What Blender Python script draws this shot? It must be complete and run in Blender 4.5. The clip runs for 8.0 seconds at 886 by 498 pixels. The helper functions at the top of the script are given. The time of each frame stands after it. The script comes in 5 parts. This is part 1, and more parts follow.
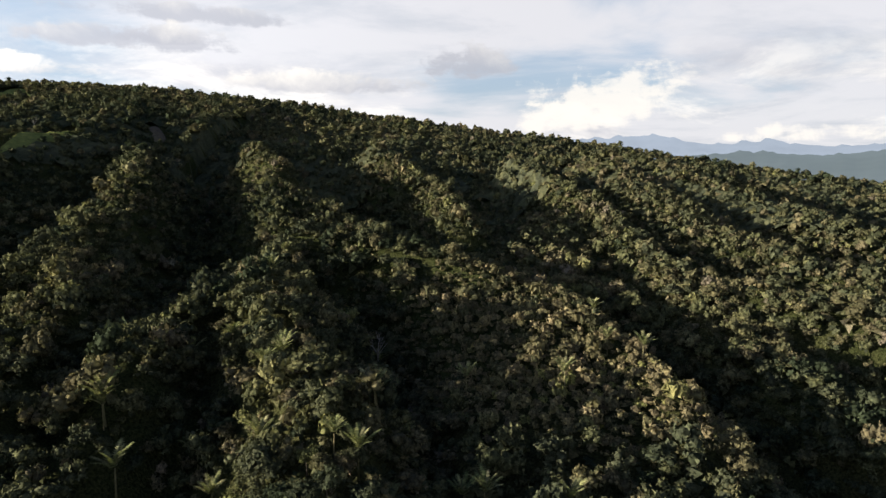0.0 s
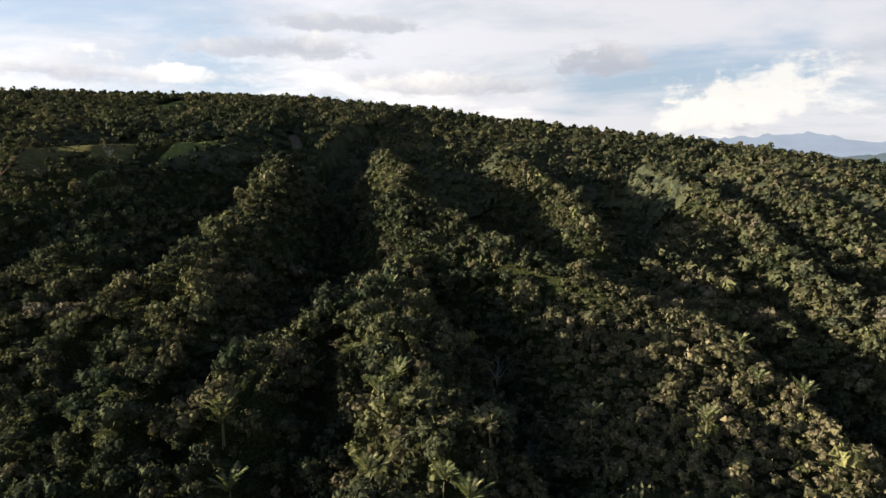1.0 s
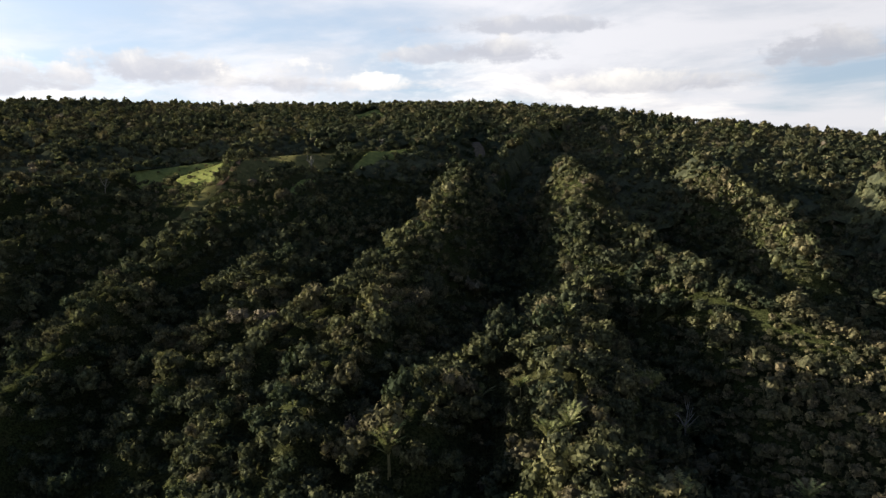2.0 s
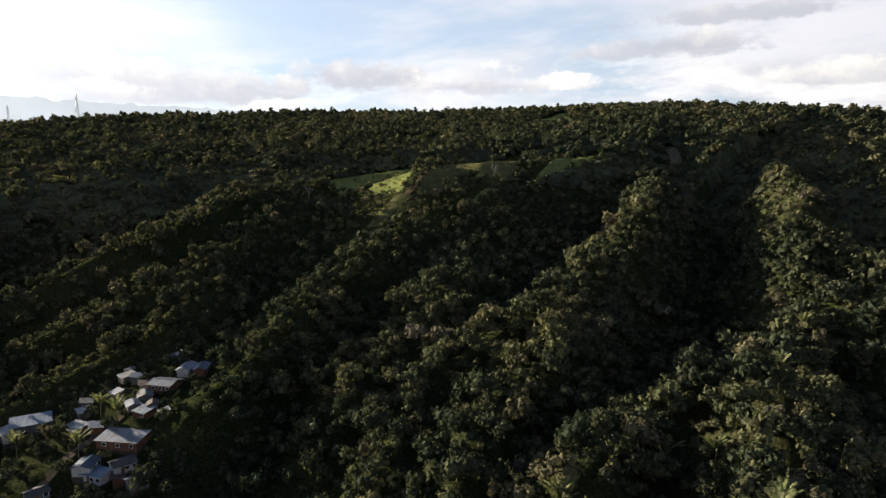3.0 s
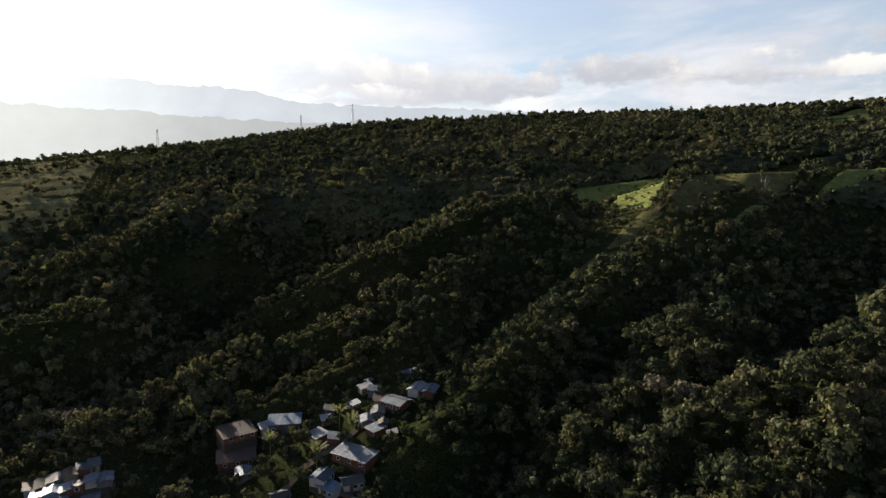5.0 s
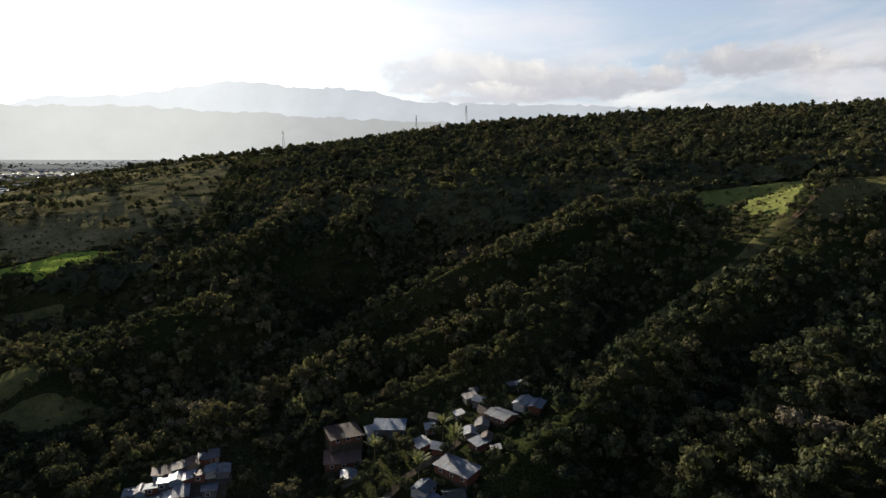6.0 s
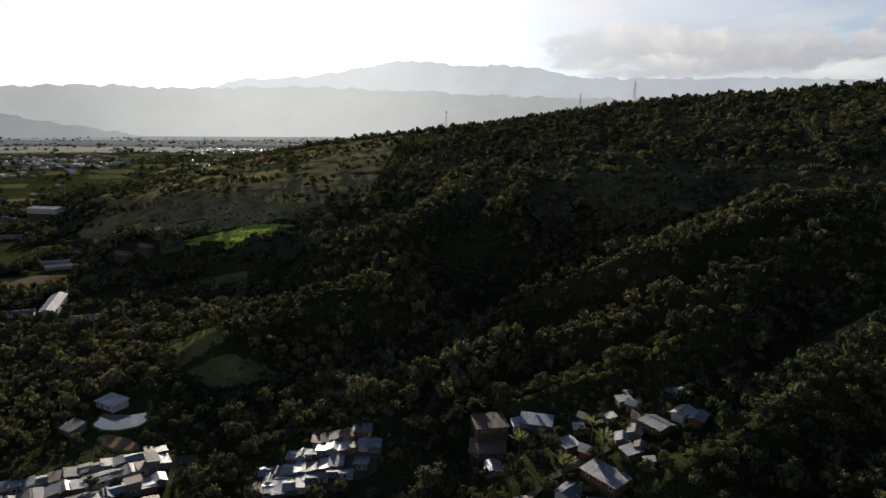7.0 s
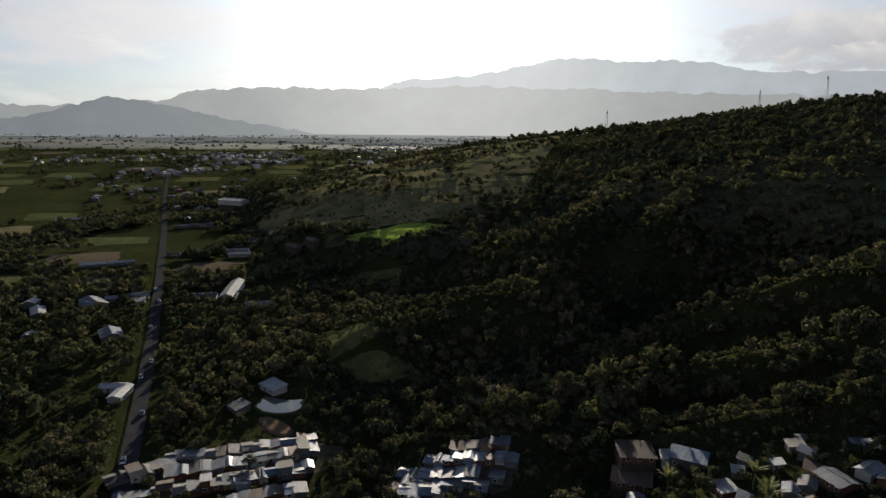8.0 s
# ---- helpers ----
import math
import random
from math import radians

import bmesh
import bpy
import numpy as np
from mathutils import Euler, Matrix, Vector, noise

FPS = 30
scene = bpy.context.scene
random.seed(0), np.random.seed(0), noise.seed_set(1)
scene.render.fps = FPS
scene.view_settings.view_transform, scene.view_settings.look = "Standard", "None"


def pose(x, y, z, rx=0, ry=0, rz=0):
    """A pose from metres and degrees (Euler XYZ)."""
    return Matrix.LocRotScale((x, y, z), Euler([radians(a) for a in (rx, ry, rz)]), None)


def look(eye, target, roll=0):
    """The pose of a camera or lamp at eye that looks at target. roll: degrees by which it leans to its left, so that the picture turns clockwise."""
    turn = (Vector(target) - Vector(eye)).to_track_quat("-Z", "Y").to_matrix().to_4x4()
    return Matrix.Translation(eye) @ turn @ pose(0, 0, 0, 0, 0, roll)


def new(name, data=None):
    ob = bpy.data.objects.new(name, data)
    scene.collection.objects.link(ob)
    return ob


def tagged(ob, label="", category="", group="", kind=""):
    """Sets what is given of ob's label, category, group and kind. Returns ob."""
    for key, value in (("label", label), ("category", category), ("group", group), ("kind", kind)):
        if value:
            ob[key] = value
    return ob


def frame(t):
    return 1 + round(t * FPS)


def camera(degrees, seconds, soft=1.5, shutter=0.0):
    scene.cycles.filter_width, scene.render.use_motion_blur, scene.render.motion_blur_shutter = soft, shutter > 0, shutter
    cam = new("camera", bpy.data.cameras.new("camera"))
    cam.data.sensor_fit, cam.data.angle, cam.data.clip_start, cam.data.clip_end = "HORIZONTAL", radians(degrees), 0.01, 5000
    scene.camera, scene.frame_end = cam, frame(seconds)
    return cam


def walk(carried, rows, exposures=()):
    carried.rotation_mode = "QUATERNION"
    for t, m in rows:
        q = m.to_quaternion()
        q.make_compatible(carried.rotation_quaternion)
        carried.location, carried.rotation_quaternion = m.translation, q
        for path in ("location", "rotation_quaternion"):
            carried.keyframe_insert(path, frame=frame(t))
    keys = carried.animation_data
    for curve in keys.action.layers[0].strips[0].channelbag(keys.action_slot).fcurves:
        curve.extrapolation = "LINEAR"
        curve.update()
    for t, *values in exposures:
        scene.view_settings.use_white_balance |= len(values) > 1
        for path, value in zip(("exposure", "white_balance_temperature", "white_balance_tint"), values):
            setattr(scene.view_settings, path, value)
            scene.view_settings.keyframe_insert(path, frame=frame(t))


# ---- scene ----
cam = camera(71.01, 8.0, soft=1.45)
PATH = [
    (0, look((-1.23, 3.24, 111.89), (0.48, 141.90, 92.67), 0.06)),
    (0.5, look((-0.84, 8.46, 114.09), (-9.36, 146.87, 94.92), -0.03)),
    (1, look((-1.07, 13.66, 116.31), (-27.37, 149.84, 97.27), -0.11)),
    (1.5, look((-1.88, 18.95, 118.56), (-47.07, 150.12, 99.81), -0.24)),
    (1.7, look((-2.40, 20.90, 119.57), (-55.02, 149.28, 100.89), -0.26)),
    (2.8, look((-7.14, 30.57, 125.99), (-99.31, 134.30, 107.41), -0.19)),
    (3, look((-8.08, 31.80, 126.74), (-105.24, 130.91, 108.35), -0.17)),
    (3.5, look((-11.19, 35.81, 129.36), (-117.82, 124.68, 111.17), -0.17)),
    (4, look((-15.05, 38.92, 132.16), (-131.52, 114.14, 112.80), -0.09)),
    (4.2, look((-16.21, 39.54, 132.82), (-135.41, 110.34, 113.35), -0.06)),
    (5.3, look((-20.56, 42.67, 136.62), (-150.27, 91.67, 117.27), 0.12)),
    (5.5, look((-21.64, 43.27, 137.06), (-152.88, 87.92, 117.45), -0.02)),
    (6, look((-24.08, 44.38, 138.57), (-159.10, 75.66, 118.84), 0.05)),
    (6.5, look((-26.46, 44.81, 140.00), (-163.91, 60.20, 118.25), 0.18)),
    (7, look((-29.05, 45.65, 141.68), (-166.79, 42.02, 116.94), 0.26)),
    (7.5, look((-31.58, 46.00, 143.36), (-167.43, 23.64, 117.99), 0.34)),
    (8, look((-33.87, 46.51, 144.63), (-166.43, 9.25, 119.31), 0.50)),
]
# the clip's camera closes down as it turns towards the sun
walk(cam, PATH, [(0.0, 1.66), (1.5, 1.66), (3.5, 1.66), (5.5, 1.36), (7.0, 1.06), (8.0, 0.88)])

# ---- sky and sun ----
SUN_AZIMUTH, SUN_HEIGHT = 105.0, 11.4  # degrees left of +y, degrees above the horizon
a, e = radians(SUN_AZIMUTH), radians(SUN_HEIGHT)
SUN_WAY = Vector((-math.sin(a) * math.cos(e), math.cos(a) * math.cos(e), math.sin(e)))

world = bpy.data.worlds.new("sky")
scene.world = world
world.use_nodes = True
wt = world.node_tree
wt.nodes.clear()


def wnode(kind, **settings):
    n = wt.nodes.new(kind)
    for key, value in settings.items():
        if key in n.inputs:
            n.inputs[key].default_value = value
    return n


def wmath(op, a, b=None, clamp=False):
    n = wt.nodes.new("ShaderNodeMath")
    n.operation, n.use_clamp = op, clamp
    for socket, value in zip(n.inputs, (a, b)):
        if value is None:
            continue
        if hasattr(value, "links"):
            wt.links.new(value, socket)
        else:
            socket.default_value = value
    return n.outputs[0]


def wmix(fac, a, b, blend="MIX"):
    n = wt.nodes.new("ShaderNodeMix")
    n.data_type, n.blend_type = "RGBA", blend
    for socket, value in ((n.inputs[0], fac), (n.inputs[6], a), (n.inputs[7], b)):
        if hasattr(value, "links"):
            wt.links.new(value, socket)
        else:
            socket.default_value = value
    return n.outputs[2]


def wramp(fac, stops):
    n = wt.nodes.new("ShaderNodeValToRGB")
    n.color_ramp.interpolation = "EASE"
    while len(n.color_ramp.elements) < len(stops):
        n.color_ramp.elements.new(0.5)
    for el, (p, v) in zip(n.color_ramp.elements, stops):
        el.position, el.color = p, (v, v, v, 1)
    wt.links.new(fac, n.inputs[0])
    return n.outputs[0]


sky = wt.nodes.new("ShaderNodeTexSky")
sky.sky_type, sky.sun_disc = "NISHITA", False
sky.sun_elevation, sky.sun_rotation = radians(SUN_HEIGHT), radians(-SUN_AZIMUTH)
sky.air_density, sky.dust_density, sky.ozone_density = 1.0, 1.2, 2.0

way = wt.nodes.new("ShaderNodeTexCoord").outputs["Generated"]
parts_of = wt.nodes.new("ShaderNodeSeparateXYZ")
wt.links.new(way, parts_of.inputs[0])
wx, wy, wz = parts_of.outputs
# a cloud deck seen in perspective: far clouds flatten towards the horizon
lift = wmath("ADD", wmath("MAXIMUM", wz, 0.0), 0.12)
deck = wt.nodes.new("ShaderNodeCombineXYZ")
wt.links.new(wmath("DIVIDE", wx, lift), deck.inputs[0])
wt.links.new(wmath("DIVIDE", wy, lift), deck.inputs[1])


def cloud_noise(vector, scale, detail, rough, shift):
    m = wt.nodes.new("ShaderNodeMapping")
    m.inputs["Location"].default_value = shift
    wt.links.new(vector, m.inputs["Vector"])
    n = wnode("ShaderNodeTexNoise", Scale=scale, Detail=detail, Roughness=rough, Distortion=0.35)
    wt.links.new(m.outputs[0], n.inputs["Vector"])
    return n.outputs["Fac"]


cover = cloud_noise(deck.outputs[0], 0.62, 7, 0.55, (3.1, 1.7, 0))
shade = cloud_noise(deck.outputs[0], 0.95, 8, 0.6, (7.9, 4.2, 0.5))
# the side away from the sun is the more clouded one
toward = wt.nodes.new("ShaderNodeVectorMath")
toward.operation = "DOT_PRODUCT"
wt.links.new(way, toward.inputs[0])
toward.inputs[1].default_value = SUN_WAY
sunny = toward.outputs["Value"]
clouded = wramp(wmath("SUBTRACT", cover, wmath("MULTIPLY", sunny, 0.09)), [(0.33, 0.0), (0.55, 1.0)])
grey = wramp(shade, [(0.44, 0.0), (0.68, 1.0)])
cloud_tint = wmix(grey, (0.93, 0.91, 0.94, 1), (0.70, 0.72, 0.78, 1))
# banks of cloud low over the horizon, flat-based
bank = wt.nodes.new("ShaderNodeMapping")
bank.inputs["Scale"].default_value = (1.0, 1.0, 3.0)
wt.links.new(way, bank.inputs["Vector"])
heap = cloud_noise(bank.outputs[0], 3.4, 9, 0.62, (0.4, 2.2, 0.9))
away = wramp(sunny, [(0.45, 1.0), (0.96, 0.5)])
heaped = wmath("MULTIPLY", wmath("MULTIPLY", wramp(heap, [(0.49, 0.0), (0.62, 0.7)]), wramp(wz, [(0.10, 1.0), (0.21, 0.0)])), away)
heap_shade = wramp(cloud_noise(bank.outputs[0], 5.0, 7, 0.62, (0.4, 2.2, 0.82)), [(0.40, 0.0), (0.64, 1.0)])
heap_tint = wmix(heap_shade, (1.35, 1.27, 1.17, 1), (0.56, 0.57, 0.64, 1))

# the deck thins out overhead, where the evening sky is clear
overhead = wramp(wz, [(0.22, 1.0), (0.58, 0.0)])
clear = wmix(1.0, sky.outputs[0], (0.080, 0.1, 0.138, 1), "MULTIPLY")
clear = wmix(wmath("MULTIPLY", overhead, 0.55), clear, (0.74, 0.86, 0.98, 1))
lit = wmix(wmath("MULTIPLY", wmath("MULTIPLY", clouded, overhead), 0.85), clear, cloud_tint)
lit = wmix(wmath("MULTIPLY", heaped, 0.85), lit, heap_tint)
# single clouds: degrees left of +y, height, half width, half height, how sunlit
CLOUDS = [
    (-15.2, 5.5, 7.8, 3.9, 1),
    (-11.1, 3.7, 4.7, 2.1, 1),
    (-2.0, 8.5, 5.0, 2.2, 0),
    (23.6, 9.9, 3.9, 0.9, 0),
    (20.5, 11.9, 9.9, 1.1, 0),
    (7.6, 6.8, 10.9, 1.4, 0.35),
    (-31.1, 2.2, 6.8, 1.1, 1),
    (50.9, 7.6, 5.7, 1.6, 0.1),
    (66.7, 6.4, 10.9, 2.2, 0.2),
    (24.5, 9.7, 7.8, 1.6, 0.05),
    (39.3, 7.2, 14.6, 1.0, 0.5),
    (51.9, 7.7, 6.8, 2.2, 0.1),
    (65.3, 6.5, 12.0, 1.9, 0.1),
    (40.8, 7.1, 6.3, 2.3, 0.35),
    (76.8, 7.1, 8.9, 2.5, 0.0),
    (73.7, 5.6, 6.3, 1.3, 0.1),
]
rag = wmath("SUBTRACT", cloud_noise(way, 9.0, 8, 0.62, (1.3, 0.2, 2.6)), 0.5)
puff = wmath("SUBTRACT", cloud_noise(bank.outputs[0], 22.0, 5, 0.6, (0.7, 3.2, 1.1)), 0.5)
for az_c, el_c, wide_c, high_c, tone in CLOUDS:
    ca, sa, ce, se = math.cos(radians(az_c)), math.sin(radians(az_c)), math.cos(radians(el_c)), math.sin(radians(el_c))
    across, up_c = wt.nodes.new("ShaderNodeVectorMath"), wt.nodes.new("ShaderNodeVectorMath")
    facing = wt.nodes.new("ShaderNodeVectorMath")
    for n, axis in ((across, (-ca, -sa, 0)), (up_c, (sa * se, -ca * se, ce)), (facing, (-sa * ce, ca * ce, se))):
        n.operation = "DOT_PRODUCT"
        wt.links.new(way, n.inputs[0])
        n.inputs[1].default_value = axis
    u = wmath("DIVIDE", across.outputs["Value"], math.sin(radians(wide_c)))
    v = wmath("DIVIDE", up_c.outputs["Value"], math.sin(radians(high_c)))
    # flat below, heaped above
    v_low = wmath("MINIMUM", v, wmath("MULTIPLY", v, 1.7))
    away_c = wmath("ADD", wmath("MULTIPLY", u, u), wmath("MULTIPLY", v_low, v_low))
    full = wmath("ADD", wmath("SUBTRACT", 1.0, away_c), wmath("ADD", wmath("MULTIPLY", rag, 4.2), wmath("MULTIPLY", puff, 1.6)))
    full = wmath("MULTIPLY", wramp(full, [(0.05, 0.0), (0.75, 1.0)]), wmath("GREATER_THAN", facing.outputs["Value"], 0.5))
    lit_side = wramp(wmath("ADD", wmath("ADD", wmath("MULTIPLY", v, 0.35), tone), wmath("MULTIPLY", rag, 1.6)), [(0.0, 0.0), (0.9, 1.0)])
    tint_c = wmix(lit_side, (0.55, 0.565, 0.63, 1), (1.16, 1.10, 1.02, 1))
    lit = wmix(wmath("MULTIPLY", full, 0.8), lit, tint_c)
# clouds facing away from the sun are duller
dull = wramp(wmath("ADD", wmath("MULTIPLY", sunny, 0.5), 0.5), [(0.3, 0.83), (0.7, 1.0)])
lit = wmix(1.0, lit, dull, "MULTIPLY")
# glare of the low sun through the haze
near_sun = wmath("MAXIMUM", sunny, 0.0)
glare = wmath("ADD", wmath("MULTIPLY", wmath("POWER", near_sun, 60.0), 2.4), wmath("MULTIPLY", wmath("POWER", near_sun, 14.0), 0.5))
glare = wmath("ADD", glare, wmath("MULTIPLY", wmath("POWER", near_sun, 4.0), 0.28))
halo = wmix(1.0, (1.0, 0.96, 0.88, 1), glare, "MULTIPLY")
lit = wmix(1.0, lit, halo, "ADD")
background = wnode("ShaderNodeBackground", Strength=0.36)
wt.links.new(lit, background.inputs[0])
out = wt.nodes.new("ShaderNodeOutputWorld")
wt.links.new(background.outputs[0], out.inputs[0])

sun_lamp = bpy.data.lights.new("sun", "SUN")
sun_lamp.energy, sun_lamp.angle, sun_lamp.color = 5.0, radians(0.8), (1.0, 0.88, 0.72)
sun = new("sun", sun_lamp)
sun.matrix_world = look((0, 0, 400), Vector((0, 0, 400)) - SUN_WAY)

# ---- the lie of the land ----
def bumps(x, y, size, seed, octaves=3):
    """Smooth value noise on the plan, about -1 to 1."""
    x, y = np.asarray(x, float) / size, np.asarray(y, float) / size
    total, weight = np.zeros(np.broadcast(x, y).shape), 1.0
    for o in range(octaves):
        i, j = np.floor(x), np.floor(y)
        u, v = x - i, y - j
        u, v = u * u * (3 - 2 * u), v * v * (3 - 2 * v)

        def corner(a, b):
            h = np.sin(a * 127.1 + b * 311.7 + (seed + o) * 74.7) * 43758.5453
            return (h - np.floor(h)) * 2 - 1

        total = total + weight * ((corner(i, j) * (1 - u) + corner(i + 1, j) * u) * (1 - v)
                                  + (corner(i, j + 1) * (1 - u) + corner(i + 1, j + 1) * u) * v)
        x, y, weight = x * 2.03 + 11.3, y * 2.03 + 5.7, weight * 0.5
    return total


def along(x, y, line):
    """Distance on the plan to a line of (x, y, z), and the line's height at its nearest point."""
    far, top = np.full(np.shape(x), 1e9), np.zeros(np.shape(x))
    for (x0, y0, z0), (x1, y1, z1) in zip(line, line[1:]):
        dx, dy = x1 - x0, y1 - y0
        s = np.clip(((x - x0) * dx + (y - y0) * dy) / (dx * dx + dy * dy), 0, 1)
        d = np.hypot(x - x0 - s * dx, y - y0 - s * dy)
        near = d < far
        far, top = np.where(near, d, far), np.where(near, z0 + s * (z1 - z0), top)
    return far, top


MAIN_RIDGE = [(980, 532, 42), (588, 742, 78.4), (406, 854, 106.4), (183.4, 924, 142.8), (0, 952, 166.6), (-240.8, 966, 198.8), (-420, 917, 215.6),
              (-630, 784, 208.6), (-784, 630, 205.8), (-882, 462, 200.2), (-924, 280, 187.6), (-966, 28, 152.6), (-1120, -168, 133),
              (-1330, -420, 92.4), (-1610, -728, 56)]
# spurs that run down from it: crest line, steepness of the flanks
SPURS = [
    ([(-266, 476, 135.8), (-322, 400, 129.0), (-371, 388, 124.7), (-420, 300, 117.0), (-483, 231, 122.0), (-588, 231, 130.0), (-784, 259, 162.4)], 0.6),
    ([(-371, 388, 124.7), (-337, 354, 126.2), (-310, 328, 124.8), (-285, 290, 112.7)], 0.35),
    ([(-375, 290, 113.0), (-361, 243, 113.6), (-340, 205, 108.5), (-326, 175, 102.4), (-322, 150, 93.4), (-325, 130, 87.6), (-322, 110, 79.3), (-325, 92, 71.3), (-318, 70, 62.0), (-300, 45, 52.0)], 1.5),
    ([(-350, 215, 112.8), (-307, 229, 106.0), (-285, 240, 97.0)], 0.6),
    ([(-305, 205, 99.9), (-269, 145, 84.4), (-271, 120, 76.0), (-272, 106, 70.3), (-274, 78, 59.5), (-262, 55, 59.6), (-254, 32, 50.2), (-237, 15, 46.4)], 1.5),
    ([(-255, 155, 77.6), (-231, 114, 74.4), (-234, 104, 64.2), (-228, 84, 61.4), (-223, 69, 57.3), (-222, 48, 50.2)], 1.5),
    ([(-280, 320, 107.0), (-257, 290, 100.0), (-237, 233, 96.5), (-225, 206, 89.5), (-216, 176, 78.9), (-198, 153, 78.1), (-182, 120, 64.4), (-173, 104, 65.4), (-166, 90, 53.7), (-155, 75, 46.0)], 1.25),
    ([(-206, 249, 85.9), (-170, 199, 82.5), (-155, 175, 70.8), (-153, 152, 69.8), (-139, 125, 56.1)], 0.7),
    ([(-224, 476, 120.4), (-190, 400, 112.0), (-171, 357, 106.4), (-153, 302, 97.1), (-148, 287, 92.4), (-138, 240, 84.3), (-128, 207, 79.2), (-130, 180, 75.4), (-131, 160, 69.0), (-128, 142, 63.5), (-111, 118, 59.7), (-95, 96, 49.0)], 1.45),
    ([(-122, 205, 77.0), (-106, 171, 72.7), (-105, 150, 70.0), (-91, 119, 61.6), (-80, 96, 50.0)], 1.3),
    ([(-156.8, 532, 120.4), (-125, 450, 117.0), (-100, 396, 111.0), (-91, 338, 93.9), (-72, 285, 81.7), (-62, 249, 74.9), (-65, 222, 69.4), (-66, 202, 70.1), (-71, 180, 67.1), (-75, 161, 66.4), (-72, 138, 67.8), (-71, 120, 58.7), (-76, 98, 51.5)], 1.7),
    ([(-60, 225, 73.1), (-53, 199, 71.3), (-47, 176, 76.0), (-36, 146, 66.0), (-25, 123, 66.9), (-18, 98, 54.0)], 1.2),
    ([(-72, 285, 81.8), (-51, 272, 81.4), (-12, 253, 75.9), (15, 234, 71.9), (36, 226, 64.8), (46, 205, 65.0), (47, 188, 61.7), (54, 165, 57.6), (55, 140, 56.9), (57, 118, 49.3), (62, 96, 40.0)], 1.6),
    ([(-56, 560, 123.2), (-8, 420, 97.2), (3, 385, 94.6), (8, 350, 85.2), (12, 318, 82.0)], 1.4),
    ([(70, 560, 114.8), (108, 399, 80.0), (100, 339, 72.9), (100, 268, 64.7), (112, 235, 63.0), (127, 221, 64.0), (165, 180, 52.0), (210, 140, 42.0)], 1.3),
    ([(100, 268, 64.7), (98, 240, 60.0), (103, 210, 53.8), (104, 178, 50.2), (110, 138, 42.0)], 1.2),
    ([(322, 224, 56.0), (266, 364, 67.2), (210, 532, 98.0), (168, 700, 123.2)], 0.45),
    ([(-784, 168, 145.6), (-585, 103.6, 106.4), (-475, 85, 99.0), (-438, 71, 93.2), (-425, 55, 85.0)], 1.2),
    ([(-630, 60, 113.0), (-520, 45, 100.0), (-443, 30, 90.6), (-430, 0, 87.2), (-450, -31, 71.7), (-490, -60, 68.0)], 0.7),
    ([(-430, 10, 82.0), (-342, 8, 66.1), (-328, -20, 66.4), (-334, -42, 55.5), (-345, -75, 50.0)], 0.8),
    ([(-334, -42, 55.6), (-314, -52, 56.0), (-291, -62, 56.3), (-268, -78, 44.7)], 0.4),
    ([(-238, 23, 49.2), (-205, 14, 45.9), (-188, 10, 40.5)], 0.25),
    ([(-85, 360, 96.0), (-37, 296, 79.0), (-25, 268, 77.0)], 0.9),
    ([(80, 410, 73.9), (46, 312, 66.7), (62, 255, 56.1)], 0.3),
    ([(160, 560, 106.0), (151, 351, 71.1), (195, 225, 58.0)], 0.5),
]


# gently tilted shoulders that carry fields: back edge, tilt, depth
BENCHES = [([(6, 240, 68), (18, 215, 65), (26, 190, 63), (28, 160, 57), (30, 130, 54), (32, 108, 49)], 0.06, 24), ([(-563, -178, 68), (-556, -128, 72), (-532, -78, 73)], 0.09, 72)]


def ground_height(x, y, rough=True):
    x, y = np.asarray(x, float), np.asarray(y, float)
    r = np.hypot(x + 28, y - 42)
    east = np.clip((x + 161) / 133, 0, 1)
    plain = 40.6 - 35 * east * east * (3 - 2 * east) * np.clip(2.2 - r / 980, 0, 1) + 0.029 * np.maximum(0, r - 700)
    d, top = along(x, y, MAIN_RIDGE)
    heights = [plain, top - 0.165 * d - 0.3 * np.maximum(0, d - 420)]
    for line, steep in SPURS:
        d, top = along(x, y, line)
        crest = 8.0  # how broad the rounded crest is
        heights.append(top - steep * (np.sqrt(d * d + crest * crest) - crest))
    for line, tilt, deep in BENCHES:
        d, top = along(x, y, line)
        heights.append(top - tilt * d - 1.1 * np.maximum(0, d - deep))
    soft = 2.2
    h = np.stack(heights)
    peak = h.max(0)
    z = peak + soft * np.log(np.exp((h - peak) / soft).sum(0))
    # the draw of the hamlet is levelled into easy terraces
    u, v = (x + 199) * 0.5 - (y - 90) * 0.866, (x + 199) * 0.866 + (y - 90) * 0.5
    level = np.clip(1.7 - 1.35 * np.sqrt((u / 52) ** 2 + (v / 27) ** 2), 0, 1)
    level = level * level * (3 - 2 * level)
    z = z + level * (57.1 + 0.014 * (x + 200) + 0.232 * (y - 90) - z)
    if rough:
        hill = np.clip((z - plain - 5) / 17, 0, 1) * (1 - 0.85 * level)
        z = z + hill * (1.6 * bumps(x, y, 64, 3) + 0.7 * bumps(x, y, 13, 5, 2)) + 0.3 * bumps(x, y, 42, 8)
    return z


# ---- materials ----
def material(name, rough=0.8, metal=0.0):
    m = bpy.data.materials.new(name)
    m.use_nodes = True
    nt = m.node_tree
    bsdf = nt.nodes["Principled BSDF"]
    bsdf.inputs["Roughness"].default_value, bsdf.inputs["Metallic"].default_value = rough, metal
    bsdf.inputs["Specular IOR Level"].default_value = 0.08
    return m, nt, bsdf


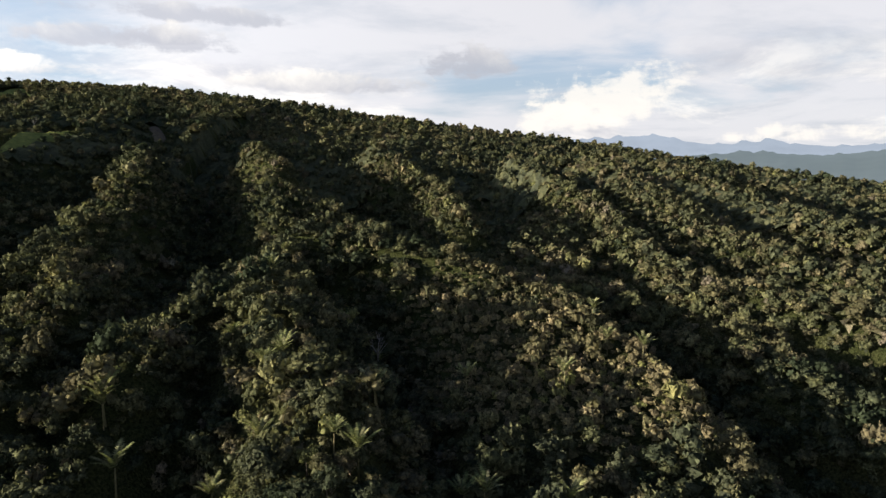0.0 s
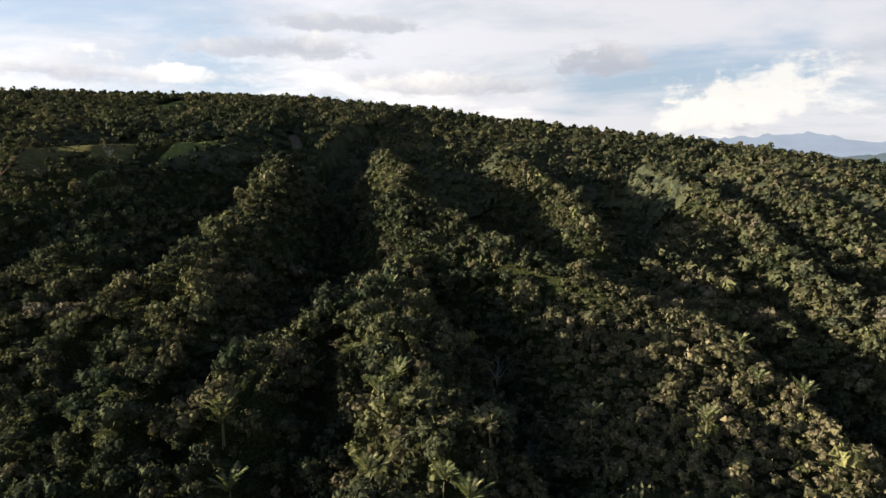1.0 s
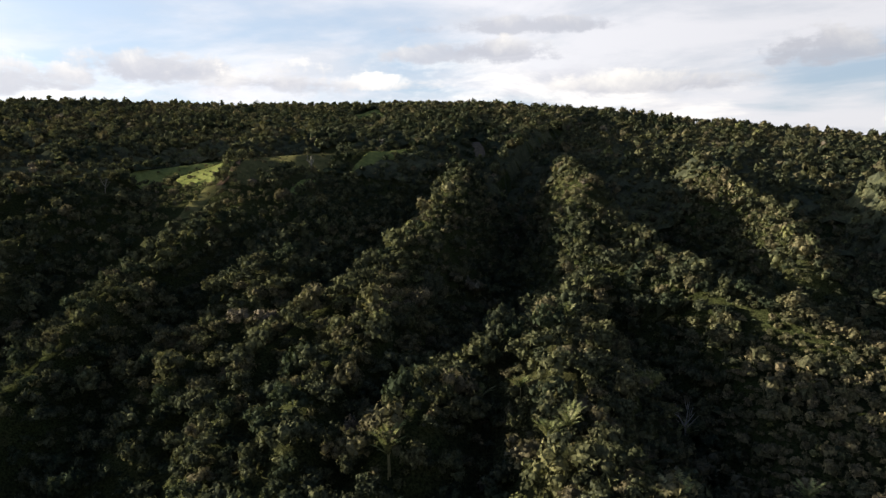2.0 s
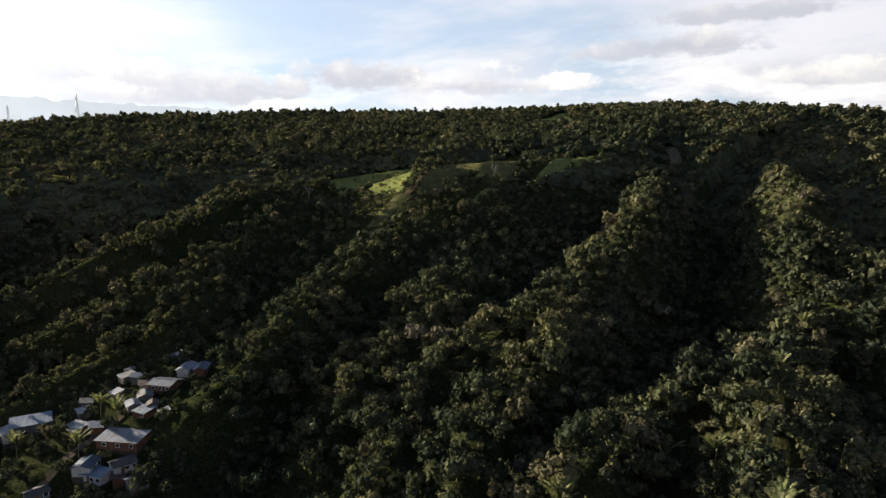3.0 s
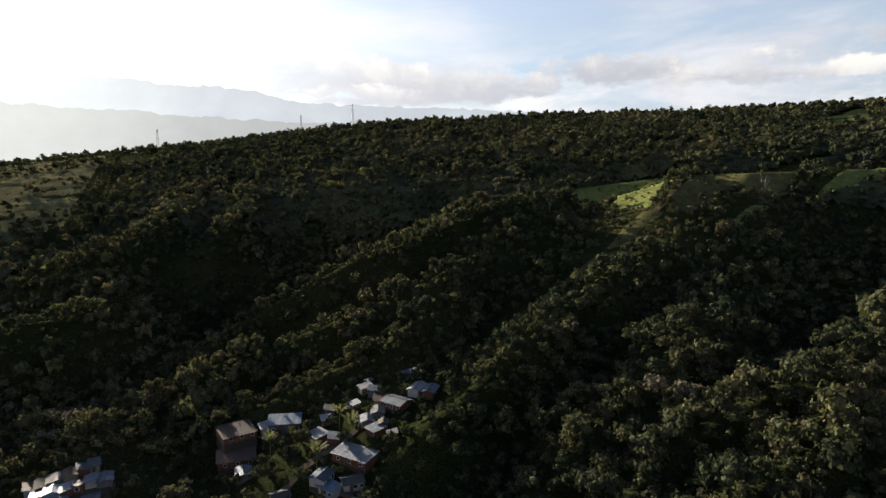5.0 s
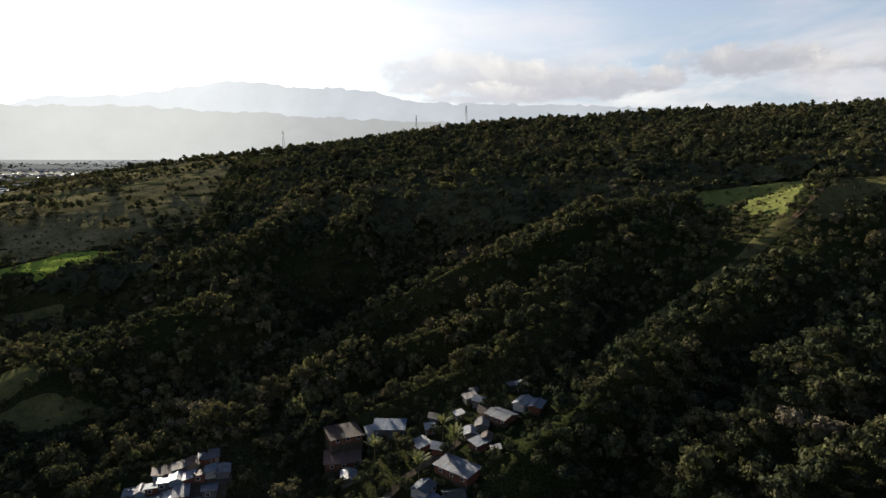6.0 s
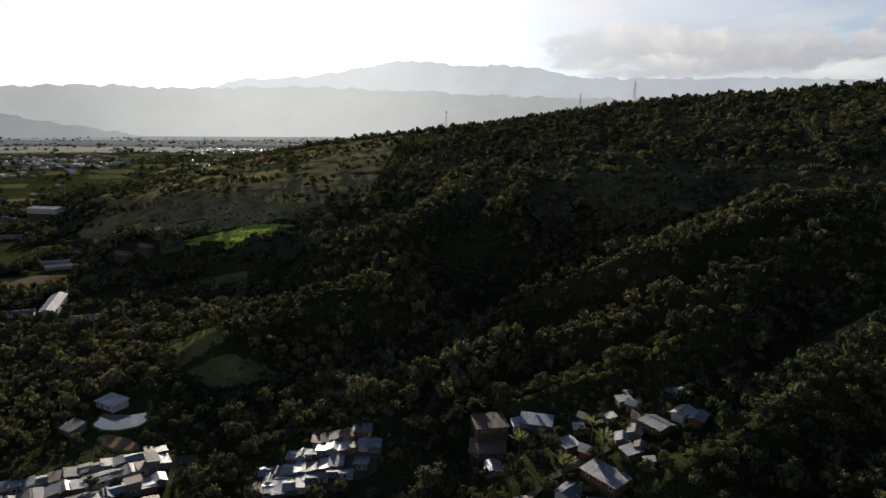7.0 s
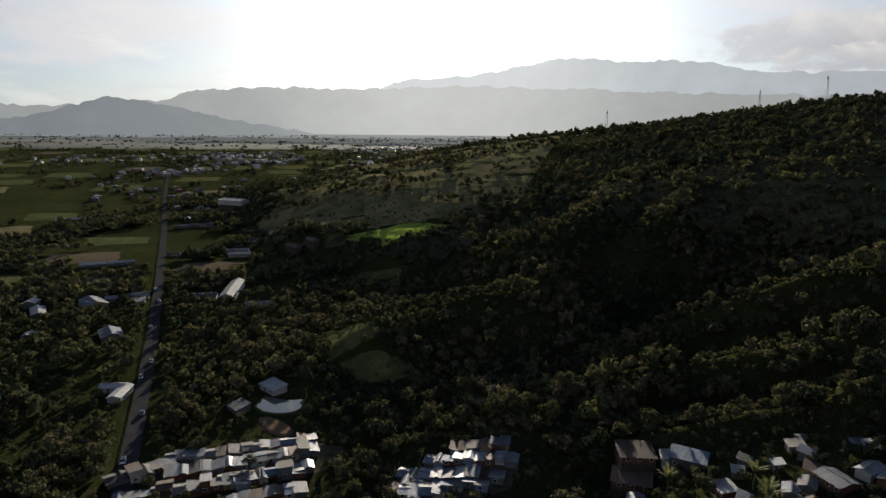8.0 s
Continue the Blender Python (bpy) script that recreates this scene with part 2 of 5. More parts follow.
def noise_of(nt, scale, detail=4, rough=0.55, coords="Object", stretch=(1, 1, 1)):
    tc = nt.nodes.new("ShaderNodeTexCoord")
    mp = nt.nodes.new("ShaderNodeMapping")
    mp.inputs["Scale"].default_value = stretch
    nt.links.new(tc.outputs[coords], mp.inputs[0])
    n = nt.nodes.new("ShaderNodeTexNoise")
    n.inputs["Scale"].default_value, n.inputs["Detail"].default_value, n.inputs["Roughness"].default_value = scale, detail, rough
    nt.links.new(mp.outputs[0], n.inputs["Vector"])
    return n.outputs["Fac"]


def ramp_of(nt, fac, stops):
    n = nt.nodes.new("ShaderNodeValToRGB")
    while len(n.color_ramp.elements) < len(stops):
        n.color_ramp.elements.new(0.5)
    for el, (p, c) in zip(n.color_ramp.elements, stops):
        el.position, el.color = p, (*c, 1) if len(c) == 3 else c
    nt.links.new(fac, n.inputs[0])
    return n.outputs[0]


def mix_of(nt, fac, a, b, blend="MIX"):
    n = nt.nodes.new("ShaderNodeMix")
    n.data_type, n.blend_type = "RGBA", blend
    for socket, value in ((n.inputs[0], fac), (n.inputs[6], a), (n.inputs[7], b)):
        if hasattr(value, "links"):
            nt.links.new(value, socket)
        else:
            socket.default_value = value
    return n.outputs[2]


def bump_of(nt, bsdf, height, strength, distance):
    n = nt.nodes.new("ShaderNodeBump")
    n.inputs["Strength"].default_value, n.inputs["Distance"].default_value = strength, distance
    nt.links.new(height, n.inputs["Height"])
    nt.links.new(n.outputs[0], bsdf.inputs["Normal"])


def foliage(name, stops, joined, shine=0.0, thin=0.2):
    """Leaves: tint per plant, mottled in clumps, with some light coming through."""
    m, nt, bsdf = material(name, 0.62)
    bsdf.inputs["Specular IOR Level"].default_value, bsdf.inputs["Roughness"].default_value = shine, 0.8
    if joined:
        pick = nt.nodes.new("ShaderNodeAttribute")
        pick.attribute_name = "plant"
        pick = pick.outputs["Fac"]
    else:
        pick = nt.nodes.new("ShaderNodeObjectInfo").outputs["Random"]
    tint = ramp_of(nt, pick, stops)
    island = nt.nodes.new("ShaderNodeNewGeometry").outputs["Random Per Island"]
    tint = mix_of(nt, 1.0, tint, ramp_of(nt, island, [(0, (0.58, 0.61, 0.58)), (0.55, (0.97, 0.97, 0.97)), (1, (1.32, 1.3, 1.2))]), "MULTIPLY")
    clump = noise_of(nt, 0.35, 3)
    tint = mix_of(nt, 1.0, tint, ramp_of(nt, clump, [(0.3, (0.7, 0.72, 0.7)), (0.7, (1.2, 1.18, 1.1))]), "MULTIPLY")
    # sprays of small leaves within each bough
    spray = nt.nodes.new("ShaderNodeTexNoise")
    spray.inputs["Scale"].default_value, spray.inputs["Detail"].default_value, spray.inputs["Roughness"].default_value = 1.9, 5, 0.7
    nt.links.new(nt.nodes.new("ShaderNodeNewGeometry").outputs["Position"], spray.inputs["Vector"])
    tint = mix_of(nt, 1.0, tint, ramp_of(nt, spray.outputs["Fac"], [(0.34, (0.42, 0.44, 0.44)), (0.5, (0.95, 0.95, 0.95)), (0.66, (1.38, 1.36, 1.28))]), "MULTIPLY")
    bump_of(nt, bsdf, spray.outputs["Fac"], 0.6, 0.3)
    nt.links.new(tint, bsdf.inputs["Base Color"])
    glow = nt.nodes.new("ShaderNodeBsdfTranslucent")
    nt.links.new(mix_of(nt, 1.0, tint, (1.12, 1.12, 0.85, 1), "MULTIPLY"), glow.inputs[0])
    both = nt.nodes.new("ShaderNodeMixShader")
    both.inputs[0].default_value = thin
    nt.links.new(bsdf.outputs[0], both.inputs[1])
    nt.links.new(glow.outputs[0], both.inputs[2])
    nt.links.new(both.outputs[0], nt.nodes["Material Output"].inputs[0])
    return m


TREE_TINTS = [(0.0, (0.0359, 0.0463, 0.0298)), (0.22, (0.0606, 0.0669, 0.0447)), (0.45, (0.0827, 0.0875, 0.0484)), (0.62, (0.0992, 0.0926, 0.0559)),
              (0.78, (0.1213, 0.1055, 0.0708)), (0.9, (0.1378, 0.1441, 0.0634)), (1.0, (0.1543, 0.1338, 0.1081))]
SHRUB_TINTS = [(0.0, (0.0578, 0.0643, 0.0409)), (0.35, (0.1157, 0.1081, 0.0634)), (0.7, (0.1626, 0.1363, 0.0895)), (1.0, (0.1764, 0.1775, 0.0745))]
M_TREE = foliage("tree_leaves", TREE_TINTS, False)
M_FOREST = foliage("forest_leaves", TREE_TINTS, True)
M_SHRUB = foliage("shrub_leaves", SHRUB_TINTS, True)
M_CANOPY = foliage("far_canopy_leaves", TREE_TINTS, True, 0.0, 0.1)
M_FROND = foliage("palm_frond", [(0, (0.11, 0.13, 0.055)), (0.6, (0.155, 0.165, 0.08)), (1, (0.20, 0.195, 0.115))], False, 0.12, 0.3)


def plain_surface(name, dark, light, scale, rough=0.85, metal=0.0, bump=0.0, stretch=(1, 1, 1), coords="Object"):
    m, nt, bsdf = material(name, rough, metal)
    if rough > 0.92:
        bsdf.inputs["Specular IOR Level"].default_value = 0.0
    coarse, fine = noise_of(nt, scale, 4, 0.6, coords, stretch), noise_of(nt, scale * 9, 3, 0.6, coords, stretch)
    tint = ramp_of(nt, coarse, [(0.3, dark), (0.7, light)])
    tint = mix_of(nt, 1.0, tint, ramp_of(nt, fine, [(0.3, (0.75, 0.75, 0.75)), (0.7, (1.2, 1.2, 1.2))]), "MULTIPLY")
    nt.links.new(tint, bsdf.inputs["Base Color"])
    if bump:
        bump_of(nt, bsdf, fine, 0.6, bump)
    return m


M_BARK = plain_surface("bark", (0.06, 0.05, 0.035), (0.14, 0.115, 0.085), 1.5, 0.9, bump=0.03, stretch=(1, 1, 0.2))
M_PALE_BARK = plain_surface("pale_dead_wood", (0.17, 0.155, 0.13), (0.28, 0.26, 0.225), 1.2, 0.85, bump=0.02, stretch=(1, 1, 0.2))
M_STEM = plain_surface("palm_stem", (0.09, 0.09, 0.04), (0.17, 0.15, 0.08), 2.0, 0.7)


def ground_material():
    m, nt, bsdf = material("undergrowth", 0.95)
    bsdf.inputs["Specular IOR Level"].default_value = 0.0
    big, mid, fine = noise_of(nt, 0.012, 5, 0.6), noise_of(nt, 0.13, 5, 0.6), noise_of(nt, 1.6, 4, 0.65)
    tint = ramp_of(nt, mid, [(0.25, (0.018, 0.022, 0.010)), (0.5, (0.030, 0.036, 0.015)), (0.75, (0.050, 0.048, 0.024))])
    field = ramp_of(nt, big, [(0.35, (0.022, 0.030, 0.011)), (0.5, (0.038, 0.044, 0.018)), (0.62, (0.056, 0.054, 0.026)), (0.75, (0.030, 0.040, 0.015))])
    tint = mix_of(nt, 0.5, tint, field)
    tint = mix_of(nt, 1.0, tint, ramp_of(nt, fine, [(0.34, (0.35, 0.36, 0.36)), (0.66, (1.6, 1.55, 1.45))]), "MULTIPLY")
    nt.links.new(tint, bsdf.inputs["Base Color"])
    bump_of(nt, bsdf, fine, 1.0, 1.0)
    return m


M_GROUND = ground_material()
M_GRASS = plain_surface("pasture_grass", (0.09, 0.108, 0.033), (0.20, 0.215, 0.068), 0.22, 0.95, bump=0.7)
M_DRY = plain_surface("dry_grass", (0.060, 0.062, 0.025), (0.120, 0.112, 0.046), 0.2, 0.95, bump=0.15)
M_SOIL = plain_surface("bare_soil", (0.085, 0.060, 0.040), (0.16, 0.11, 0.07), 0.25, 0.95, bump=0.08)
M_ASPHALT = plain_surface("asphalt", (0.034, 0.034, 0.036), (0.056, 0.055, 0.054), 0.3, 0.95)
M_OPEN = plain_surface("rough_grassland", (0.068, 0.068, 0.032), (0.235, 0.205, 0.102), 0.045, 0.95, bump=0.9)
M_STUBBLE = plain_surface("stubble_field", (0.095, 0.086, 0.047), (0.155, 0.140, 0.078), 0.06, 0.95, bump=0.1)
M_KNOLL = plain_surface("olive_knoll_grass", (0.055, 0.060, 0.022), (0.135, 0.130, 0.050), 0.12, 0.95, bump=0.7)
M_YOUNG = plain_surface("young_bright_crop", (0.15, 0.21, 0.035), (0.26, 0.33, 0.062), 0.12, 0.95, bump=0.3, stretch=(1, 0.25, 1))
M_CROP = plain_surface("green_crop", (0.052, 0.062, 0.026), (0.095, 0.108, 0.045), 0.08, 0.95, bump=0.2)
M_PATH = plain_surface("dirt_path", (0.065, 0.055, 0.038), (0.13, 0.105, 0.075), 0.4, 0.95)


def roof_material(name, dark, light, rust, metal=0.1, rough=0.62):
    """Corrugated sheet: waves across the slope, weather streaks down it."""
    m, nt, bsdf = material(name, rough, metal)
    bsdf.inputs["Specular IOR Level"].default_value = 0.2
    streak = noise_of(nt, 1.1, 5, 0.65, "Object", (1.0, 0.15, 1.0))
    patch = noise_of(nt, 0.45, 4, 0.6)
    tint = ramp_of(nt, streak, [(0.3, dark), (0.65, light)])
    tint = mix_of(nt, ramp_of(nt, patch, [(0.52, (0, 0, 0)), (0.68, (1, 1, 1))]), tint, (*rust, 1))
    vary = nt.nodes.new("ShaderNodeObjectInfo").outputs["Random"]
    tint = mix_of(nt, 1.0, tint, ramp_of(nt, vary, [(0, (0.38, 0.38, 0.38)), (0.6, (0.8, 0.8, 0.8)), (1, (1.3, 1.3, 1.3))]), "MULTIPLY")
    nt.links.new(tint, bsdf.inputs["Base Color"])
    tc = nt.nodes.new("ShaderNodeTexCoord")
    wave = nt.nodes.new("ShaderNodeTexWave")
    wave.inputs["Scale"].default_value = 1.3
    nt.links.new(tc.outputs["Object"], wave.inputs["Vector"])
    bump_of(nt, bsdf, wave.outputs["Fac"], 0.5, 0.06)
    return m


R_ZINC = roof_material("zinc_sheet", (0.062, 0.074, 0.094), (0.128, 0.148, 0.180), (0.072, 0.064, 0.060))
R_WHITE = roof_material("white_sheet", (0.20, 0.21, 0.222), (0.34, 0.348, 0.355), (0.15, 0.145, 0.14), 0.12, 0.5)
R_RUST = roof_material("rusted_sheet", (0.075, 0.052, 0.042), (0.14, 0.10, 0.082), (0.186, 0.074, 0.037), 0.1, 0.75)
R_TILE = roof_material("clay_roof", (0.211, 0.087, 0.043), (0.310, 0.136, 0.068), (0.149, 0.068, 0.043), 0.0, 0.85)
R_CREAM = roof_material("fibre_cement_sheet", (0.095, 0.094, 0.088), (0.16, 0.156, 0.145), (0.10, 0.088, 0.076), 0.0, 0.8)
R_BLUE = roof_material("blue_sheet", (0.062, 0.09, 0.13), (0.115, 0.155, 0.20), (0.186, 0.211, 0.236), 0.05, 0.75)
W_WHITE = plain_surface("white_render", (0.26, 0.25, 0.24), (0.42, 0.41, 0.39), 0.6, 0.85)
W_BRICK = plain_surface("red_brick_wall", (0.095, 0.045, 0.032), (0.165, 0.08, 0.052), 0.9, 0.9, bump=0.02)
W_GREY = plain_surface("grey_block_wall", (0.085, 0.085, 0.088), (0.150, 0.150, 0.155), 0.8, 0.9)
W_CREAM = plain_surface("cream_render", (0.20, 0.16, 0.11), (0.30, 0.25, 0.17), 0.6, 0.85)
W_BLUE = plain_surface("pale_blue_render", (0.16, 0.22, 0.28), (0.26, 0.32, 0.38), 0.6, 0.85)
M_DOOR = plain_surface("painted_door", (0.10, 0.06, 0.04), (0.18, 0.11, 0.07), 1.5, 0.6)
M_FRAME = plain_surface("window_frame_paint", (0.5, 0.5, 0.48), (0.7, 0.7, 0.68), 2.0, 0.6)
M_STEEL = plain_surface("galvanised_steel", (0.28, 0.29, 0.30), (0.42, 0.43, 0.44), 1.0, 0.5, 0.6)


def glass_material():
    m, nt, bsdf = material("window_glass", 0.08)
    bsdf.inputs["Base Color"].default_value = (0.02, 0.025, 0.03, 1)
    bsdf.inputs["Specular IOR Level"].default_value = 0.6
    return m


def water_material():
    m, nt, bsdf = material("pond_water", 0.05)
    bsdf.inputs["Base Color"].default_value = (0.09, 0.11, 0.09, 1)
    bsdf.inputs["Specular IOR Level"].default_value = 0.5
    bump_of(nt, bsdf, noise_of(nt, 1.2, 3), 0.15, 0.05)
    return m


def painted_haze(name, body, air, share, veil_part=1.0):
    """Far land: dark slopes, with kilometres of bright air painted over them as emission."""
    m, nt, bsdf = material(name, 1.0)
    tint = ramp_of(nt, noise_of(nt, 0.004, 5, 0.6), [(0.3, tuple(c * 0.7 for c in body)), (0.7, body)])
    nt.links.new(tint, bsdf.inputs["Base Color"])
    # haze is an emission mixed over the slopes' own colour
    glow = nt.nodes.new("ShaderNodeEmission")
    haze_tint = ramp_of(nt, noise_of(nt, 0.0035, 6, 0.65), [(0.3, tuple(c * 0.9 for c in air)), (0.7, tuple(c * 1.06 for c in air))])
    # the painted haze glows brighter towards the sun
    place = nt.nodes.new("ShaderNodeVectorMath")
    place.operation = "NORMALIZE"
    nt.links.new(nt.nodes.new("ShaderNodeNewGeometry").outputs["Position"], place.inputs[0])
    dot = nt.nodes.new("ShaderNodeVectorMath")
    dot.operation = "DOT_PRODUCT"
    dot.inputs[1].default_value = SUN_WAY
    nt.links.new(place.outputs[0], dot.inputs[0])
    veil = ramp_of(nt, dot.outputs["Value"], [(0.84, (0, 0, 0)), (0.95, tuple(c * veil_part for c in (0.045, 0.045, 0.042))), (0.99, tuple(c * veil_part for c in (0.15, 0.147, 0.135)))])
    nt.links.new(mix_of(nt, 1.0, haze_tint, veil, "ADD"), glow.inputs[0])
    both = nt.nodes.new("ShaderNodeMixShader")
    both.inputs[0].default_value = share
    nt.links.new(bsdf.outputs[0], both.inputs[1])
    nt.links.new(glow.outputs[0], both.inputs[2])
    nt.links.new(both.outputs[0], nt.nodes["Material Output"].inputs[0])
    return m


M_GLASS, M_WATER = glass_material(), water_material()

# ---- meshes ----
def mesh_of(name, verts, faces, mat, smooth=False):
    me = bpy.data.meshes.new(name)
    me.from_pydata([tuple(v) for v in verts], [], [tuple(f) for f in faces])
    if mat:
        me.materials.append(mat)
    if smooth:
        me.polygons.foreach_set("use_smooth", [True] * len(me.polygons))
    me.update()
    return me


def part(name, bm, mat, parent, label=""):
    me = bpy.data.meshes.new(name)
    bm.to_mesh(me)
    bm.free()
    me.materials.append(mat)
    ob = new(name, me)
    ob.parent = parent
    if label:
        ob["label"] = label
    return ob


def part_mesh(name, me, parent, label=""):
    ob = new(name, me)
    ob.parent = parent
    if label:
        ob["label"] = label
    return ob


def grown(fine0, fine1, step, end0, end1, ratio=1.16):
    """Coordinates that are close together between fine0 and fine1, and ever wider apart to the ends."""
    mid = list(np.arange(fine0, fine1 + 0.1, step))
    right, s = [], step
    while (right[-1] if right else fine1) < end1:
        s *= ratio
        right.append((right[-1] if right else fine1) + s)
    left, s = [], step
    while (left[-1] if left else fine0) > end0:
        s *= ratio
        left.append((left[-1] if left else fine0) - s)
    return np.array(left[::-1] + mid + right)


def sheet(xs, ys):
    gx, gy = np.meshgrid(xs, ys, indexing="ij")
    gz = ground_height(gx, gy)
    verts = np.stack([gx, gy, gz], -1).reshape(-1, 3)
    n = len(ys)
    i = (np.arange(len(xs) - 1)[:, None] * n + np.arange(n - 1)[None]).ravel()
    return verts, np.stack([i, i + n, i + n + 1, i + 1], -1)


verts, faces = sheet(grown(-480, 240, 3.2, -4800, 3600), grown(-180, 480, 3.2, -4500, 4200))
ground = new("ground", mesh_of("ground", verts, faces, M_GROUND, True))
tagged(ground, "dark overgrown hillside and valley floor with scrub and soil", "ground", kind="structure")

FIELDS = []  # plan outlines that trees keep out of: centre, half sizes, turn


def in_fields(x, y, margin=0.0):
    hit = np.zeros(np.shape(x), bool)
    for cx, cy, a, b, turn in FIELDS:
        c, s = math.cos(turn), math.sin(turn)
        u, v = (x - cx) * c + (y - cy) * s, -(x - cx) * s + (y - cy) * c
        hit |= (u / (a + margin)) ** 2 + (v / (b + margin)) ** 2 < 1
    return hit


def field(name, cx, cy, a, b, turn, mat, label, lift=0.35, keep=True, wobble=0.16):
    """A draped patch of open land with a ragged edge."""
    turn = radians(turn)
    if keep:
        FIELDS.append((cx, cy, a, b, turn))
    rings, spokes = max(4, int(min(a, b) / 3)), 44
    c, s = math.cos(turn), math.sin(turn)
    ang = np.arange(spokes) * 2 * math.pi / spokes
    edge = 1 + wobble * bumps(np.cos(ang) * 2.2 + cx, np.sin(ang) * 2.2 + cy, 1.0, 4, 2)
    verts, faces = [(cx, cy)], []
    for k in range(1, rings + 1):
        u, v = np.cos(ang) * edge * a * k / rings, np.sin(ang) * edge * b * k / rings
        verts += list(zip(cx + u * c - v * s, cy + u * s + v * c))
    xy = np.array(verts)
    z = ground_height(xy[:, 0], xy[:, 1]) + lift
    z[-spokes:] -= lift + 0.4
    for j in range(spokes):
        faces.append((0, 1 + j, 1 + (j + 1) % spokes))
        for k in range(rings - 1):
            p, q = 1 + k * spokes + j, 1 + k * spokes + (j + 1) % spokes
            faces.append((p, p + spokes, q + spokes, q))
    ob = new(name, mesh_of(name, np.column_stack([xy, z]), faces, mat, True))
    return tagged(ob, label, "field", kind="structure")


PLOTS = []  # four-cornered open plots


def in_plots(x, y):
    hit = np.zeros(np.shape(x), bool)
    for corners in PLOTS:
        odd = np.zeros(np.shape(x), bool)
        for (x0, y0), (x1, y1) in zip(corners, corners[1:] + corners[:1]):
            if y0 != y1:
                odd ^= ((y0 > y) != (y1 > y)) & (x < (x1 - x0) * (y - y0) / (y1 - y0) + x0)
        hit |= odd
    return hit


def plot(name, corners, mat, label, lift=0.35, keep=True, step=4.0):
    """A draped four-cornered piece of open land with uneven edges."""
    if keep:
        PLOTS.append(corners)
    a, b, c, d = [np.array(p, float) for p in corners]
    n = max(3, int(max(np.linalg.norm(b - a), np.linalg.norm(c - d)) / step))
    m = max(3, int(max(np.linalg.norm(d - a), np.linalg.norm(c - b)) / step))
    u, v = np.meshgrid(np.linspace(0, 1, n + 1), np.linspace(0, 1, m + 1), indexing="ij")
    uu = u + 0.075 * bumps(u * 3 + a[0], v * 3 + a[1], 1.0, 3, 2)
    vv = v + 0.075 * bumps(u * 3 + a[1], v * 3 + a[0], 1.0, 8, 2)
    p = (a * ((1 - uu) * (1 - vv))[..., None] + b * (uu * (1 - vv))[..., None] + c * (uu * vv)[..., None] + d * ((1 - uu) * vv)[..., None])
    z = ground_height(p[..., 0], p[..., 1]) + lift
    rim = np.zeros(z.shape, bool)
    rim[[0, -1], :] = rim[:, [0, -1]] = True
    z = np.where(rim, z - lift - 0.4, z)
    k = (np.arange(n)[:, None] * (m + 1) + np.arange(m)[None]).ravel()
    faces = np.stack([k, k + m + 1, k + m + 2, k + 1], -1)
    ob = new(name, mesh_of(name, np.concatenate([p, z[..., None]], -1).reshape(-1, 3), faces, mat, True))
    return tagged(ob, label, "field", kind="structure")


plot("pasture", [(-402.8, 291.8), (-391.7, 404.0), (-279.6, 275.8), (-351.7, 292.6)], M_GRASS, "sunlit green pasture on the upper slope")
plot("pasture", [(-250.9, 284.9), (-282.7, 361.1), (-269.7, 354.1), (-247.5, 297.4)], M_GRASS, "small green clearing on the hillside")
plot("pasture", [(-278.8, 397.2), (-288.8, 439.6), (-280.2, 499.9), (-262.4, 465.8)], M_GRASS, "green pasture strip near the hilltop")
plot("pasture", [(-359.7, 381.7), (-329.2, 485.6), (-298.4, 414.8), (-274.9, 283.9)], M_DRY, "dull rough grazing beside the farm track")
plot("pasture", [(-494.9, 710.3), (-506.1, 788.8), (-410.8, 661.7), (-426.9, 627.1)], M_GRASS, "pale green clearing close to the skyline")
plot("dirt_patch", [(-244.8, 535.2), (-241.4, 553.1), (-217.5, 517.2), (-220.3, 501.3)], M_PATH, "bare brown earth at a hillside farm")
plot("grass_strip", [(-222, 131), (-241.6, 169.4), (-237.5, 193.4), (-216, 140)], M_DRY, "grassy draw leading up between the trees", 0.3)
plot("grass_strip", [(-241.6, 169.4), (-260.7, 225.5), (-257.0, 243.0), (-237.5, 193.4)], M_DRY, "upper end of the grassy draw", 0.3)
plot("grass_strip", [(-260.7, 225.5), (-292, 280), (-275, 284), (-257.0, 243.0)], M_DRY, "rough grass between draw and pasture", 0.3)
plot("pasture", [(-488.1, -164.5), (-537.9, -119.2), (-520.6, -79.3), (-464.6, -115.3)], M_YOUNG, "bright green hedged field on the lower slope")
plot("pasture", [(-501.7, -197.7), (-538.1, -192.4), (-575.5, -126.6), (-519.4, -172.5)], M_YOUNG, "long pale strip field beside a farm track")
plot("pasture", [(-305.9, -95.4), (-301, -60.8), (-283.3, -54), (-269.1, -70.7)], M_KNOLL, "olive grass knoll at the forest edge")
plot("pasture", [(-269.6, -68.9), (-281.7, -51.7), (-271.7, -25.7), (-258.6, -50.8)], M_KNOLL, "dull grass slope below the knoll")
plot("pasture", [(-374.6, -117.3), (-430.6, -94), (-386.4, -95.7), (-361.2, -111.6)], M_KNOLL, "olive grass shoulder among trees")
plot("pasture", [(-459.9, -142.6), (-451.2, -100.6), (-441.6, -98.8), (-445.2, -137.9)], M_KNOLL, "narrow grass terrace on the slope")
# open grassland on the lower slopes below the ridge's end
OPEN_SLOPE = [(-515.3, -242.2), (-545.2, -72.8), (-600.2, -26.9), (-680.2, 2.4), (-795.9, 7.6), (-940.5, 15.4), (-1086.9, -153.8), (-1119.7, -335.6), (-1554.5, -691.6), (-870.7, -441.9), (-613.3, -330.2)]


